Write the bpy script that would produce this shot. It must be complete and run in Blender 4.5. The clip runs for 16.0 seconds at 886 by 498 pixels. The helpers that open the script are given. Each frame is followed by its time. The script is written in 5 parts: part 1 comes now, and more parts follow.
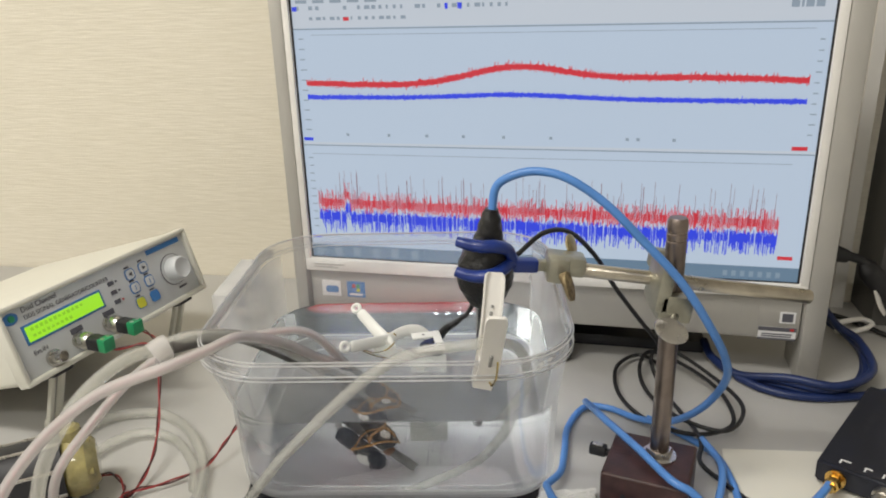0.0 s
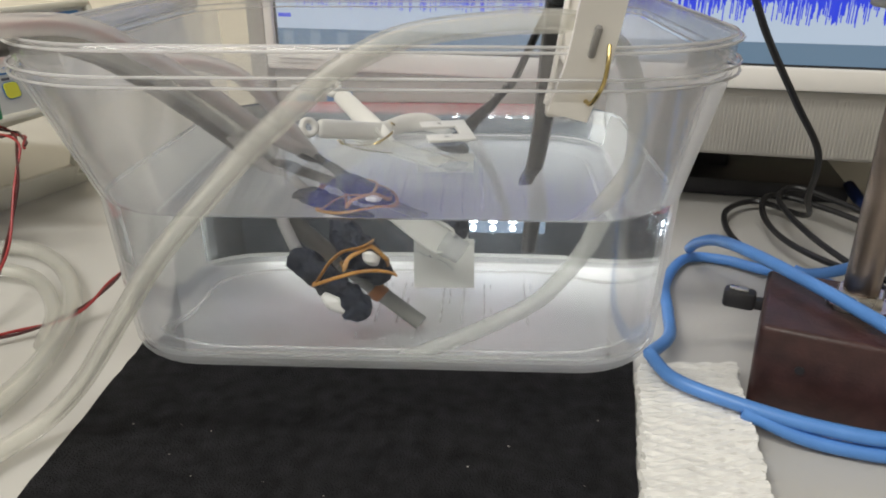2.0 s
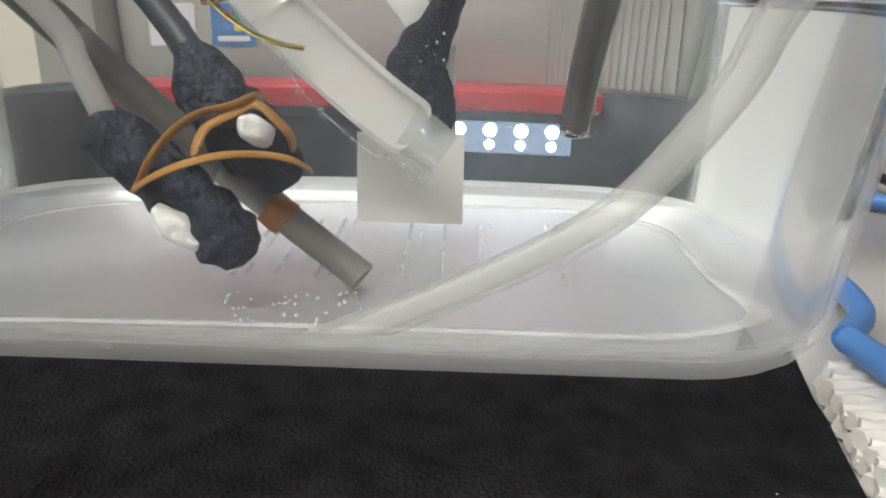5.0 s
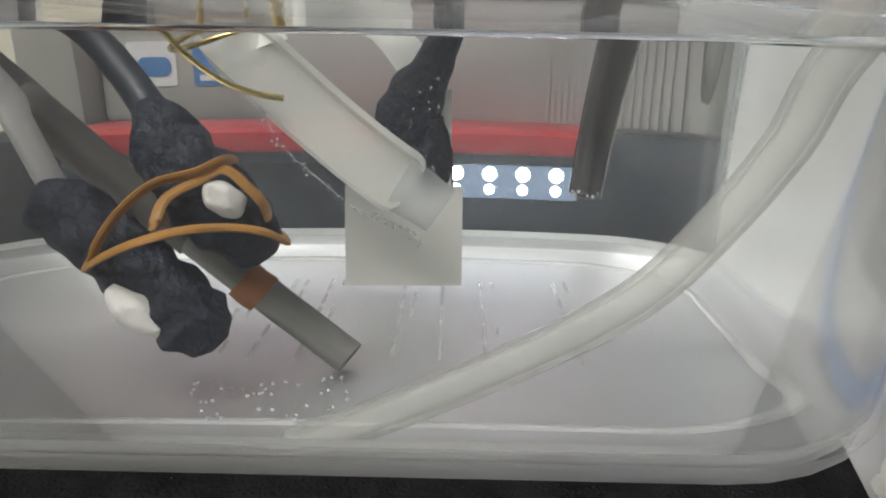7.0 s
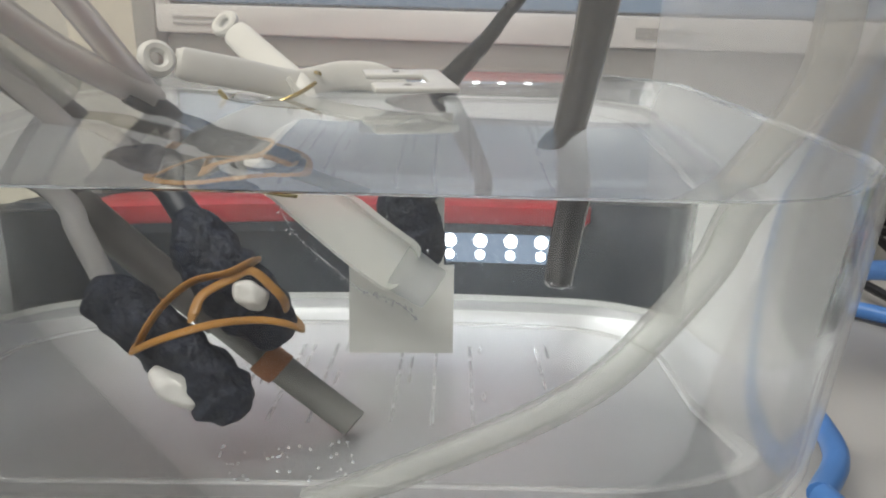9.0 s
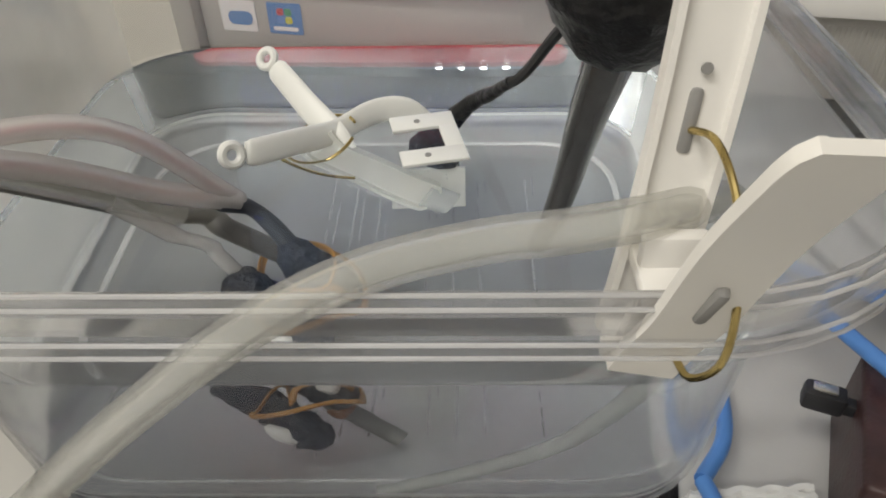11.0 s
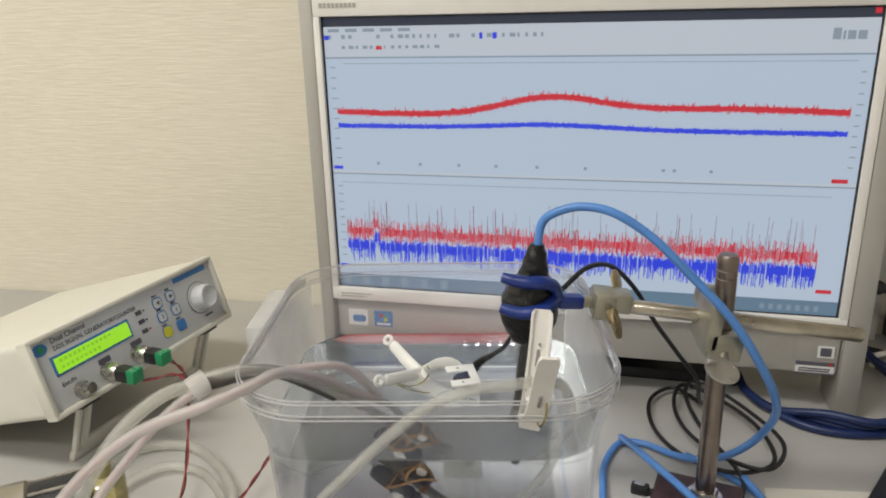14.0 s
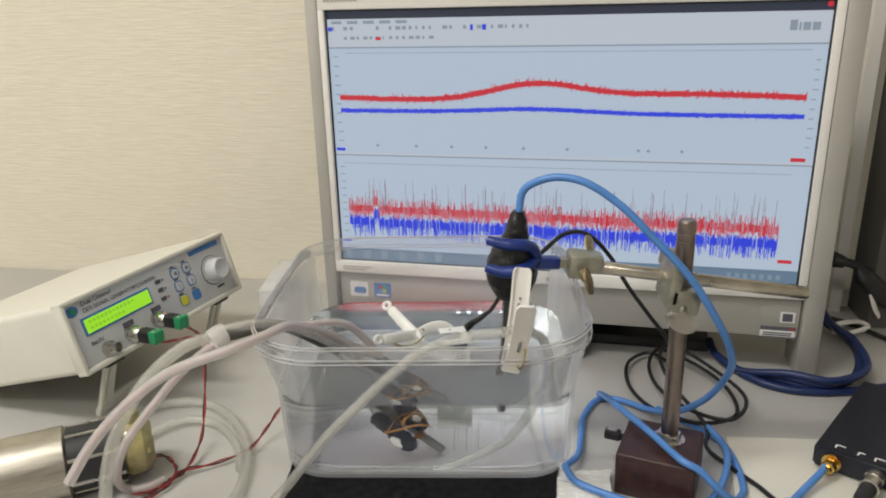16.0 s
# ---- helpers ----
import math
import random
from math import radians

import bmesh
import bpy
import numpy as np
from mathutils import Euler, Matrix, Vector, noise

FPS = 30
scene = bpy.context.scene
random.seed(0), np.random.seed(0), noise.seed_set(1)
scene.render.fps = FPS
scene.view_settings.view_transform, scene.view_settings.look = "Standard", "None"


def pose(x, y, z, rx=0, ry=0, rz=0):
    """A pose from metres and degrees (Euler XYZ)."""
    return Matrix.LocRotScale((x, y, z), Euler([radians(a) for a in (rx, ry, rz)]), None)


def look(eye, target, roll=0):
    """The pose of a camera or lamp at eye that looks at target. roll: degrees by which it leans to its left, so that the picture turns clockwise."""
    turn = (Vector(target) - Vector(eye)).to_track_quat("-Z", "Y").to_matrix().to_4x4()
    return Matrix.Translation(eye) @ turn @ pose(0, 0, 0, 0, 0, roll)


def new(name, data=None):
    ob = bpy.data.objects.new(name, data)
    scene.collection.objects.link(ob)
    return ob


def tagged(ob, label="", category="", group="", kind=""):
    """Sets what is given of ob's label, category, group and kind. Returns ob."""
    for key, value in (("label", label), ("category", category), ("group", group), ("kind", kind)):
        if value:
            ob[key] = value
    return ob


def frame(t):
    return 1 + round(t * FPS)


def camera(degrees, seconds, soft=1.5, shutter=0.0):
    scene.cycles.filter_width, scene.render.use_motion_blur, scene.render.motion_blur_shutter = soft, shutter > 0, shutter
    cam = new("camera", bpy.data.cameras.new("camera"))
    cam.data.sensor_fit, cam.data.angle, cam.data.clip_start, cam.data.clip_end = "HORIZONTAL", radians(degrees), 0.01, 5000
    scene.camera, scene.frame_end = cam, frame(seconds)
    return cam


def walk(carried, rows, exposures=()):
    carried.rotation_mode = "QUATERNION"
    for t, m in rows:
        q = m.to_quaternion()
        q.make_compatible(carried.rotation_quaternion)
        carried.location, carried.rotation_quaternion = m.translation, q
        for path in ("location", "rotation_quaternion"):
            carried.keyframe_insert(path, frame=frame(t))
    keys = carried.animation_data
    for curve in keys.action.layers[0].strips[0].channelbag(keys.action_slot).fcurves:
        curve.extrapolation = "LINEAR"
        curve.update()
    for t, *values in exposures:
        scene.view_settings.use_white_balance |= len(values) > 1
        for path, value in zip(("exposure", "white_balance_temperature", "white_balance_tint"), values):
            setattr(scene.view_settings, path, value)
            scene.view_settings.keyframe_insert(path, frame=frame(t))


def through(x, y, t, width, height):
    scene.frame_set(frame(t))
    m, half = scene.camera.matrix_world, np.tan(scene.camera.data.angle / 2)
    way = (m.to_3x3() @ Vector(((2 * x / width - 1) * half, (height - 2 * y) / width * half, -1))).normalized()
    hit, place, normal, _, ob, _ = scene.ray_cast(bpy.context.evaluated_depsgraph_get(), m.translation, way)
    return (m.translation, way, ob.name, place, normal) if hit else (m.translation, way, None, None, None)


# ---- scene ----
cam = camera(61.8, 16.0, soft=1.9)
PATH = [
    (0, (0.05, 0.024, 0.332), (-0.022, 1.905, -0.344), -1.7),
    (0.5, (0.051, 0.046, 0.313), (-0.051, 1.92, -0.379), -2.1),
    (1, (0.048, 0.091, 0.267), (-0.074, 1.915, -0.545), -2.5),
    (1.5, (0.043, 0.138, 0.215), (-0.096, 1.946, -0.63), -2.6),
    (1.7, (0.043, 0.155, 0.191), (-0.145, 1.987, -0.588), -3.0),
    (2, (0.031, 0.193, 0.161), (-0.055, 2.027, -0.631), -0.1),
    (2.5, (0.034, 0.232, 0.105), (-0.086, 2.115, -0.558), 0.6),
    (3, (0.029, 0.264, 0.096), (-0.054, 2.102, -0.689), -0.4),
    (5.3, (0.027, 0.332, 0.072), (0.018, 2.189, -0.669), 1.9),
    (5.5, (0.027, 0.337, 0.073), (0.007, 2.197, -0.662), 1.5),
    (6, (0.03, 0.342, 0.073), (0.0, 2.208, -0.648), 1.0),
    (6.5, (0.029, 0.345, 0.074), (0.018, 2.213, -0.639), 1.1),
    (7, (0.027, 0.345, 0.076), (0.017, 2.218, -0.624), 1.1),
    (7.5, (0.027, 0.344, 0.077), (0.017, 2.218, -0.623), 1.2),
    (8, (0.028, 0.343, 0.079), (0.029, 2.219, -0.615), 1.2),
    (8.5, (0.028, 0.339, 0.081), (0.035, 2.219, -0.601), 1.4),
    (9, (0.028, 0.327, 0.097), (0.023, 2.219, -0.553), 1.3),
    (9.2, (0.028, 0.319, 0.108), (0.0, 2.206, -0.555), 0.8),
    (11.3, (0.027, 0.315, 0.214), (-0.015, 1.836, -1.083), -2.0),
    (11.5, (0.028, 0.312, 0.22), (-0.014, 1.837, -1.074), -2.5),
    (12, (0.027, 0.286, 0.248), (0.007, 1.901, -0.932), -0.5),
    (12.5, (0.025, 0.228, 0.296), (-0.03, 1.956, -0.71), -2.3),
    (13, (0.021, 0.14, 0.329), (-0.058, 1.973, -0.467), -1.7),
    (13.5, (0.022, 0.074, 0.339), (-0.049, 1.961, -0.321), -1.3),
    (14, (0.025, 0.034, 0.339), (-0.053, 1.932, -0.288), -1.4),
    (14.5, (0.027, 0.004, 0.336), (-0.044, 1.909, -0.269), -0.6),
    (15, (0.028, -0.022, 0.34), (-0.044, 1.879, -0.275), -0.6),
    (15.5, (0.029, -0.029, 0.34), (-0.049, 1.863, -0.303), -1.0),
    (16, (0.032, -0.025, 0.338), (-0.045, 1.869, -0.3), -1.4),
]
walk(cam, [(t, look(eye, target, roll)) for t, eye, target, roll in PATH], [(0, 0.0), (3.2, 0.02), (5.0, 0.28), (5.5, 0.28), (6.0, 0.08), (6.5, -0.08), (8.5, -0.04), (9.2, 0.0), (11.3, -0.20), (12.0, -0.16), (12.5, -0.12), (13.5, -0.12), (16, -0.12)])


# ---- world and light ----
world = bpy.data.worlds.new("room_air")
world.use_nodes = True
world.node_tree.nodes["Background"].inputs[0].default_value = (0.9, 0.95, 1.0, 1)
world.node_tree.nodes["Background"].inputs[1].default_value = 0.05
scene.world = world


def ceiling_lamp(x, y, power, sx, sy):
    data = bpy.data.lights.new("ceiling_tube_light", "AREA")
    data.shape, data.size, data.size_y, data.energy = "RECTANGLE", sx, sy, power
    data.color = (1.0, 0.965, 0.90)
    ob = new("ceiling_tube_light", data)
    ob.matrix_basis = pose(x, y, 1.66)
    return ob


ceiling_lamp(-0.90, -0.10, 26, 1.2, 0.25)
ceiling_lamp(-0.65, -1.10, 17.5, 1.2, 0.25)
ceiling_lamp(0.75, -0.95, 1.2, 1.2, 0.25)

# ---- materials ----


def material(name, colour, rough=0.5, metal=0.0, vary=0.0, scale=30.0, bump=0.0, bump_scale=200.0, coat=0.0, spec=0.5, stretch=(1, 1, 1), dirt=None):
    """A surface with two scales of colour variation and a fine relief."""
    m = bpy.data.materials.new(name)
    m.use_nodes = True
    nt = m.node_tree
    b = nt.nodes["Principled BSDF"]
    b.inputs["Base Color"].default_value = (*colour, 1)
    b.inputs["Roughness"].default_value = rough
    b.inputs["Metallic"].default_value = metal
    b.inputs["Coat Weight"].default_value = coat
    b.inputs["Specular IOR Level"].default_value = spec
    tc = nt.nodes.new("ShaderNodeTexCoord")
    mp = nt.nodes.new("ShaderNodeMapping")
    mp.inputs["Scale"].default_value = stretch
    nt.links.new(tc.outputs["Object"], mp.inputs["Vector"])
    if vary:
        n1 = nt.nodes.new("ShaderNodeTexNoise")
        n1.inputs["Scale"].default_value = scale
        n1.inputs["Detail"].default_value = 6
        nt.links.new(mp.outputs["Vector"], n1.inputs["Vector"])
        ramp = nt.nodes.new("ShaderNodeMapRange")
        ramp.inputs["From Min"].default_value, ramp.inputs["From Max"].default_value = 0.3, 0.7
        ramp.inputs["To Min"].default_value, ramp.inputs["To Max"].default_value = 0.0, 1.0
        nt.links.new(n1.outputs["Fac"], ramp.inputs["Value"])
        mix = nt.nodes.new("ShaderNodeMix")
        mix.data_type = "RGBA"
        lo = [c * (1 - vary) for c in colour]
        hi = dirt if dirt else [min(1, c * (1 + vary)) for c in colour]
        mix.inputs["A"].default_value = (*lo, 1)
        mix.inputs["B"].default_value = (*hi, 1)
        nt.links.new(ramp.outputs["Result"], mix.inputs["Factor"])
        nt.links.new(mix.outputs["Result"], b.inputs["Base Color"])
        r2 = nt.nodes.new("ShaderNodeMapRange")
        r2.inputs["To Min"].default_value, r2.inputs["To Max"].default_value = max(0.02, rough - 0.08), min(1, rough + 0.08)
        nt.links.new(n1.outputs["Fac"], r2.inputs["Value"])
        nt.links.new(r2.outputs["Result"], b.inputs["Roughness"])
    if bump:
        n2 = nt.nodes.new("ShaderNodeTexNoise")
        n2.inputs["Scale"].default_value = bump_scale
        n2.inputs["Detail"].default_value = 4
        nt.links.new(mp.outputs["Vector"], n2.inputs["Vector"])
        bp = nt.nodes.new("ShaderNodeBump")
        bp.inputs["Strength"].default_value = bump
        bp.inputs["Distance"].default_value = 0.002
        nt.links.new(n2.outputs["Fac"], bp.inputs["Height"])
        nt.links.new(bp.outputs["Normal"], b.inputs["Normal"])
    return m


def glowing(name, colour, strength=1.0):
    m = bpy.data.materials.new(name)
    m.use_nodes = True
    b = m.node_tree.nodes["Principled BSDF"]
    b.inputs["Base Color"].default_value = (0.02, 0.02, 0.02, 1)
    b.inputs["Roughness"].default_value = 0.35
    b.inputs["Emission Color"].default_value = (*colour, 1)
    b.inputs["Emission Strength"].default_value = strength
    return m


def cloudy(name, colour, haze=0.1, clear=(1, 1, 1), gloss=0.05, rough=0.15, streak=0.4, scale=14.0, through=0.55):
    """Thin milky plastic: part clear, part scattering, with a soft sheen."""
    m = bpy.data.materials.new(name)
    m.use_nodes = True
    nt = m.node_tree
    nt.nodes.remove(nt.nodes["Principled BSDF"])
    out = nt.nodes["Material Output"]
    tr = nt.nodes.new("ShaderNodeBsdfTransparent")
    tr.inputs[0].default_value = (*clear, 1)
    df = nt.nodes.new("ShaderNodeBsdfDiffuse")
    df.inputs[0].default_value = (*colour, 1)
    tl = nt.nodes.new("ShaderNodeBsdfTranslucent")
    tl.inputs[0].default_value = (*colour, 1)
    half = nt.nodes.new("ShaderNodeMixShader")
    half.inputs[0].default_value = through
    nt.links.new(df.outputs[0], half.inputs[1])
    nt.links.new(tl.outputs[0], half.inputs[2])
    tc = nt.nodes.new("ShaderNodeTexCoord")
    n = nt.nodes.new("ShaderNodeTexNoise")
    n.inputs["Scale"].default_value = scale
    n.inputs["Detail"].default_value = 5
    nt.links.new(tc.outputs["Object"], n.inputs["Vector"])
    r = nt.nodes.new("ShaderNodeMapRange")
    r.inputs["From Min"].default_value, r.inputs["From Max"].default_value = 0.3, 0.7
    r.inputs["To Min"].default_value, r.inputs["To Max"].default_value = haze * (1 - streak), haze * (1 + streak)
    nt.links.new(n.outputs["Fac"], r.inputs["Value"])
    m1 = nt.nodes.new("ShaderNodeMixShader")
    nt.links.new(r.outputs["Result"], m1.inputs[0])
    nt.links.new(tr.outputs[0], m1.inputs[1])
    nt.links.new(half.outputs[0], m1.inputs[2])
    gl = nt.nodes.new("ShaderNodeBsdfGlossy")
    gl.inputs["Roughness"].default_value = rough
    fr = nt.nodes.new("ShaderNodeFresnel")
    fr.inputs["IOR"].default_value = 1.3
    g = nt.nodes.new("ShaderNodeMath")
    g.operation = "MULTIPLY"
    g.inputs[1].default_value = gloss * 10
    nt.links.new(fr.outputs[0], g.inputs[0])
    m2 = nt.nodes.new("ShaderNodeMixShader")
    nt.links.new(g.outputs[0], m2.inputs[0])
    nt.links.new(m1.outputs[0], m2.inputs[1])
    nt.links.new(gl.outputs[0], m2.inputs[2])
    nt.links.new(m2.outputs[0], out.inputs["Surface"])
    return m


def wallpaper():
    """Cream vinyl wallpaper with fine broken horizontal ribs."""
    m = bpy.data.materials.new("cream_wallpaper")
    m.use_nodes = True
    nt = m.node_tree
    b = nt.nodes["Principled BSDF"]
    b.inputs["Roughness"].default_value = 0.75
    tc = nt.nodes.new("ShaderNodeTexCoord")
    mp = nt.nodes.new("ShaderNodeMapping")
    mp.inputs["Scale"].default_value = (22, 22, 300)
    nt.links.new(tc.outputs["Object"], mp.inputs["Vector"])
    n = nt.nodes.new("ShaderNodeTexNoise")
    n.inputs["Scale"].default_value, n.inputs["Detail"].default_value = 1.6, 5
    nt.links.new(mp.outputs["Vector"], n.inputs["Vector"])
    big = nt.nodes.new("ShaderNodeTexNoise")
    big.inputs["Scale"].default_value, big.inputs["Detail"].default_value = 5, 3
    nt.links.new(tc.outputs["Object"], big.inputs["Vector"])
    add = nt.nodes.new("ShaderNodeMath")
    add.operation = "MULTIPLY_ADD"
    add.inputs[1].default_value = 0.3
    nt.links.new(big.outputs["Fac"], add.inputs[0])
    nt.links.new(n.outputs["Fac"], add.inputs[2])
    r = nt.nodes.new("ShaderNodeMapRange")
    r.inputs["From Min"].default_value, r.inputs["From Max"].default_value = 0.45, 0.85
    nt.links.new(add.outputs[0], r.inputs["Value"])
    mix = nt.nodes.new("ShaderNodeMix")
    mix.data_type = "RGBA"
    mix.inputs["A"].default_value = (0.725, 0.675, 0.555, 1)
    mix.inputs["B"].default_value = (0.80, 0.75, 0.635, 1)
    nt.links.new(r.outputs["Result"], mix.inputs["Factor"])
    nt.links.new(mix.outputs["Result"], b.inputs["Base Color"])
    bp = nt.nodes.new("ShaderNodeBump")
    bp.inputs["Strength"].default_value, bp.inputs["Distance"].default_value = 0.35, 0.0015
    nt.links.new(n.outputs["Fac"], bp.inputs["Height"])
    nt.links.new(bp.outputs["Normal"], b.inputs["Normal"])
    return m


def glass_like(name, ior, colour=(1, 1, 1), rough=0.0):
    m = bpy.data.materials.new(name)
    m.use_nodes = True
    nt = m.node_tree
    nt.nodes.remove(nt.nodes["Principled BSDF"])
    g = nt.nodes.new("ShaderNodeBsdfGlass")
    g.inputs["Color"].default_value = (*colour, 1)
    g.inputs["IOR"].default_value = ior
    g.inputs["Roughness"].default_value = rough
    nt.links.new(g.outputs[0], nt.nodes["Material Output"].inputs["Surface"])
    return m


WALL = wallpaper()
PAINT = material("off_white_paint", (0.72, 0.70, 0.66), 0.8, vary=0.05, scale=4, bump=0.1, bump_scale=90)
GREYWALL_SHADED = material("grey_partition_shaded", (0.11, 0.107, 0.10), 0.7, vary=0.08, scale=6, bump=0.1, bump_scale=120)
CARPET = material("grey_carpet", (0.2, 0.2, 0.2), 0.95, vary=0.2, scale=300, bump=0.5, bump_scale=500)
TABLE = material("light_grey_laminate", (0.49, 0.483, 0.462), 0.38, vary=0.04, scale=9, bump=0.04, bump_scale=900)
FELT = material("black_felt", (0.016, 0.016, 0.018), 0.97, vary=0.45, scale=160, bump=0.9, bump_scale=1300, spec=0.12)
SILVER = material("silver_grey_plastic", (0.46, 0.445, 0.41), 0.42, metal=0.25, vary=0.04, scale=25, bump=0.05, bump_scale=1500)
WHITEP = material("white_plastic", (0.82, 0.80, 0.76), 0.35, vary=0.03, scale=40)
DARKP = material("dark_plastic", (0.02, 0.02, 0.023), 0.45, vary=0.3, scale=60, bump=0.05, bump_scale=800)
INSTR = material("ivory_painted_case", (0.70, 0.69, 0.61), 0.4, vary=0.03, scale=30, bump=0.08, bump_scale=1800)
FACE = material("pale_grey_panel_film", (0.60, 0.62, 0.63), 0.35, vary=0.03, scale=50)
STEEL = material("bright_steel", (0.62, 0.60, 0.56), 0.28, metal=1.0, vary=0.12, scale=90, bump=0.05, bump_scale=700)
RODSTEEL = material("worn_nickel_rod", (0.60, 0.55, 0.46), 0.30, metal=1.0, vary=0.22, scale=60, bump=0.1, bump_scale=400)
POSTSTEEL = material("browned_steel_post", (0.26, 0.215, 0.19), 0.33, metal=1.0, vary=0.3, scale=45, bump=0.1, bump_scale=300)
CAST = material("dull_nickel_casting", (0.42, 0.41, 0.335), 0.42, metal=0.9, vary=0.2, scale=70, bump=0.2, bump_scale=350)
RUST = material("rusty_thumb_screw", (0.20, 0.115, 0.05), 0.6, metal=0.5, vary=0.55, scale=240, bump=0.5, bump_scale=500, dirt=(0.40, 0.32, 0.18))
BRASS = material("tarnished_brass", (0.42, 0.35, 0.19), 0.4, metal=0.9, vary=0.3, scale=200, bump=0.2, bump_scale=500)
MAROON = material("maroon_hammered_paint", (0.045, 0.019, 0.018), 0.42, vary=0.35, scale=120, bump=0.15, bump_scale=700)
BLUE = material("sky_blue_cable_jacket", (0.09, 0.25, 0.62), 0.36, vary=0.08, scale=50)
NAVY = material("navy_cable_jacket", (0.010, 0.024, 0.10), 0.4, vary=0.15, scale=50)
BLACKC = material("black_cable_jacket", (0.012, 0.012, 0.013), 0.45, vary=0.2, scale=80)
TAPE = material("black_vinyl_tape", (0.008, 0.008, 0.009), 0.32, vary=0.4, scale=140, bump=0.6, bump_scale=260)
BLUEGRIP = material("navy_blue_vinyl_dip", (0.010, 0.032, 0.20), 0.30, vary=0.15, scale=60, bump=0.05, bump_scale=300, coat=0.2)
CLAY = material("black_putty", (0.009, 0.013, 0.027), 0.62, vary=0.4, scale=220, bump=0.9, bump_scale=420)
RUBBER = material("amber_rubber_band", (0.38, 0.18, 0.035), 0.45, vary=0.15, scale=120)
ORANGE = material("orange_collar", (0.30, 0.11, 0.03), 0.6, vary=0.2, scale=90)
BEAD = material("white_putty", (0.80, 0.78, 0.74), 0.55, vary=0.05, scale=200, bump=0.3, bump_scale=500)
GREYROD = material("grey_plastic_rod", (0.20, 0.195, 0.18), 0.5, vary=0.1, scale=90)
DKROD = material("dark_grey_sleeve", (0.055, 0.052, 0.052), 0.22, coat=0.4, vary=0.2, scale=90)
RED = material("red_enamel", (0.46, 0.02, 0.025), 0.35, vary=0.1, scale=60)
SLATE = material("dark_slate_rubber", (0.028, 0.032, 0.042), 0.5, vary=0.2, scale=60, bump=0.05, bump_scale=500)
GREEN = material("green_terminal_plastic", (0.02, 0.30, 0.12), 0.4, vary=0.1, scale=90)
REDWIRE = material("red_wire_jacket", (0.30, 0.022, 0.025), 0.4, vary=0.1, scale=90)
DARKWIRE = material("dark_wire_jacket", (0.06, 0.014, 0.015), 0.4, vary=0.1, scale=90)
GOLD = material("gold_plated_brass", (0.75, 0.50, 0.16), 0.22, metal=1.0, vary=0.1, scale=200)
GILTWIRE = material("gilt_spring_wire", (0.55, 0.43, 0.18), 0.25, metal=1.0, vary=0.2, scale=200)
PINK = material("pink_sleeve", (0.42, 0.10, 0.13), 0.45, vary=0.1, scale=80)
AMBER = material("yellowed_clear_plastic", (0.30, 0.26, 0.11), 0.18, vary=0.35, scale=90, coat=0.5)
FOAM = material("white_foam_net", (0.74, 0.74, 0.72), 0.85, vary=0.04, scale=90, bump=0.2, bump_scale=400)
PAPER = material("cream_paper", (0.72, 0.70, 0.62), 0.8, vary=0.03, scale=14)
INK = material("grey_print", (0.10, 0.10, 0.12), 0.6)
INKB = material("blue_print", (0.05, 0.20, 0.50), 0.5)
INKR = material("red_print", (0.5, 0.03, 0.03), 0.5)
LABELW = material("white_label_film", (0.80, 0.80, 0.80), 0.4)
YELLOW = material("yellow_key", (0.62, 0.62, 0.04), 0.4)
TUB = cloudy("clear_frosted_polypropylene", (0.88, 0.90, 0.93), haze=0.032, clear=(0.99, 0.99, 0.992), gloss=0.05, rough=0.12, streak=0.5)
TUBUPPER = cloudy("frosted_polypropylene_above_water", (0.90, 0.91, 0.93), haze=0.095, clear=(0.99, 0.99, 0.992), gloss=0.05, rough=0.12, streak=0.5)
TUBSIDE = cloudy("frosted_polypropylene_side", (0.93, 0.94, 0.94), haze=0.30, clear=(0.985, 0.985, 0.99), gloss=0.03, rough=0.4, streak=0.2)
TUBFLOOR = cloudy("frosted_polypropylene_floor", (0.80, 0.83, 0.88), haze=0.03, clear=(0.985, 0.985, 0.99), gloss=0.03, rough=0.3, streak=0.2)
FILM = cloudy("milky_floor_face", (0.93, 0.94, 0.93), haze=0.31, gloss=0.5, rough=0.5, streak=0.15, scale=9, through=0.85)
FILMSIDE = cloudy("milky_end_face", (0.95, 0.95, 0.91), haze=0.72, gloss=0.02, rough=0.6, streak=0.2, scale=7, through=0.6)
RIM = cloudy("clear_rim_polypropylene", (0.95, 0.95, 0.95), haze=0.13, clear=(0.98, 0.98, 0.985), gloss=0.07, rough=0.10)
RIB_GLINT = cloudy("raised_rib_with_glint", (0.97, 0.97, 0.97), haze=0.62, gloss=0.09, rough=0.12)
SILICONE = cloudy("milky_silicone_tube", (0.97, 0.97, 0.93), haze=0.22, clear=(0.995, 0.995, 0.985), gloss=0.05, rough=0.2, streak=0.15, through=0.55)
CLEARTUBE = cloudy("clear_vinyl_tube", (0.97, 0.95, 0.94), haze=0.46, clear=(0.995, 0.99, 0.985), gloss=0.07, rough=0.12, streak=0.15, through=0.5)
CATCH = cloudy("frosted_catch", (0.95, 0.95, 0.94), haze=0.5, gloss=0.06, through=0.45)
FROST = cloudy("frosted_clip_tip", (0.80, 0.82, 0.82), haze=0.35, gloss=0.06)
BUBBLE = material("silvery_bubble", (0.75, 0.77, 0.80), 0.12, metal=0.6)
WATERM = glass_like("clear_water", 1.333, (0.945, 0.975, 0.992))
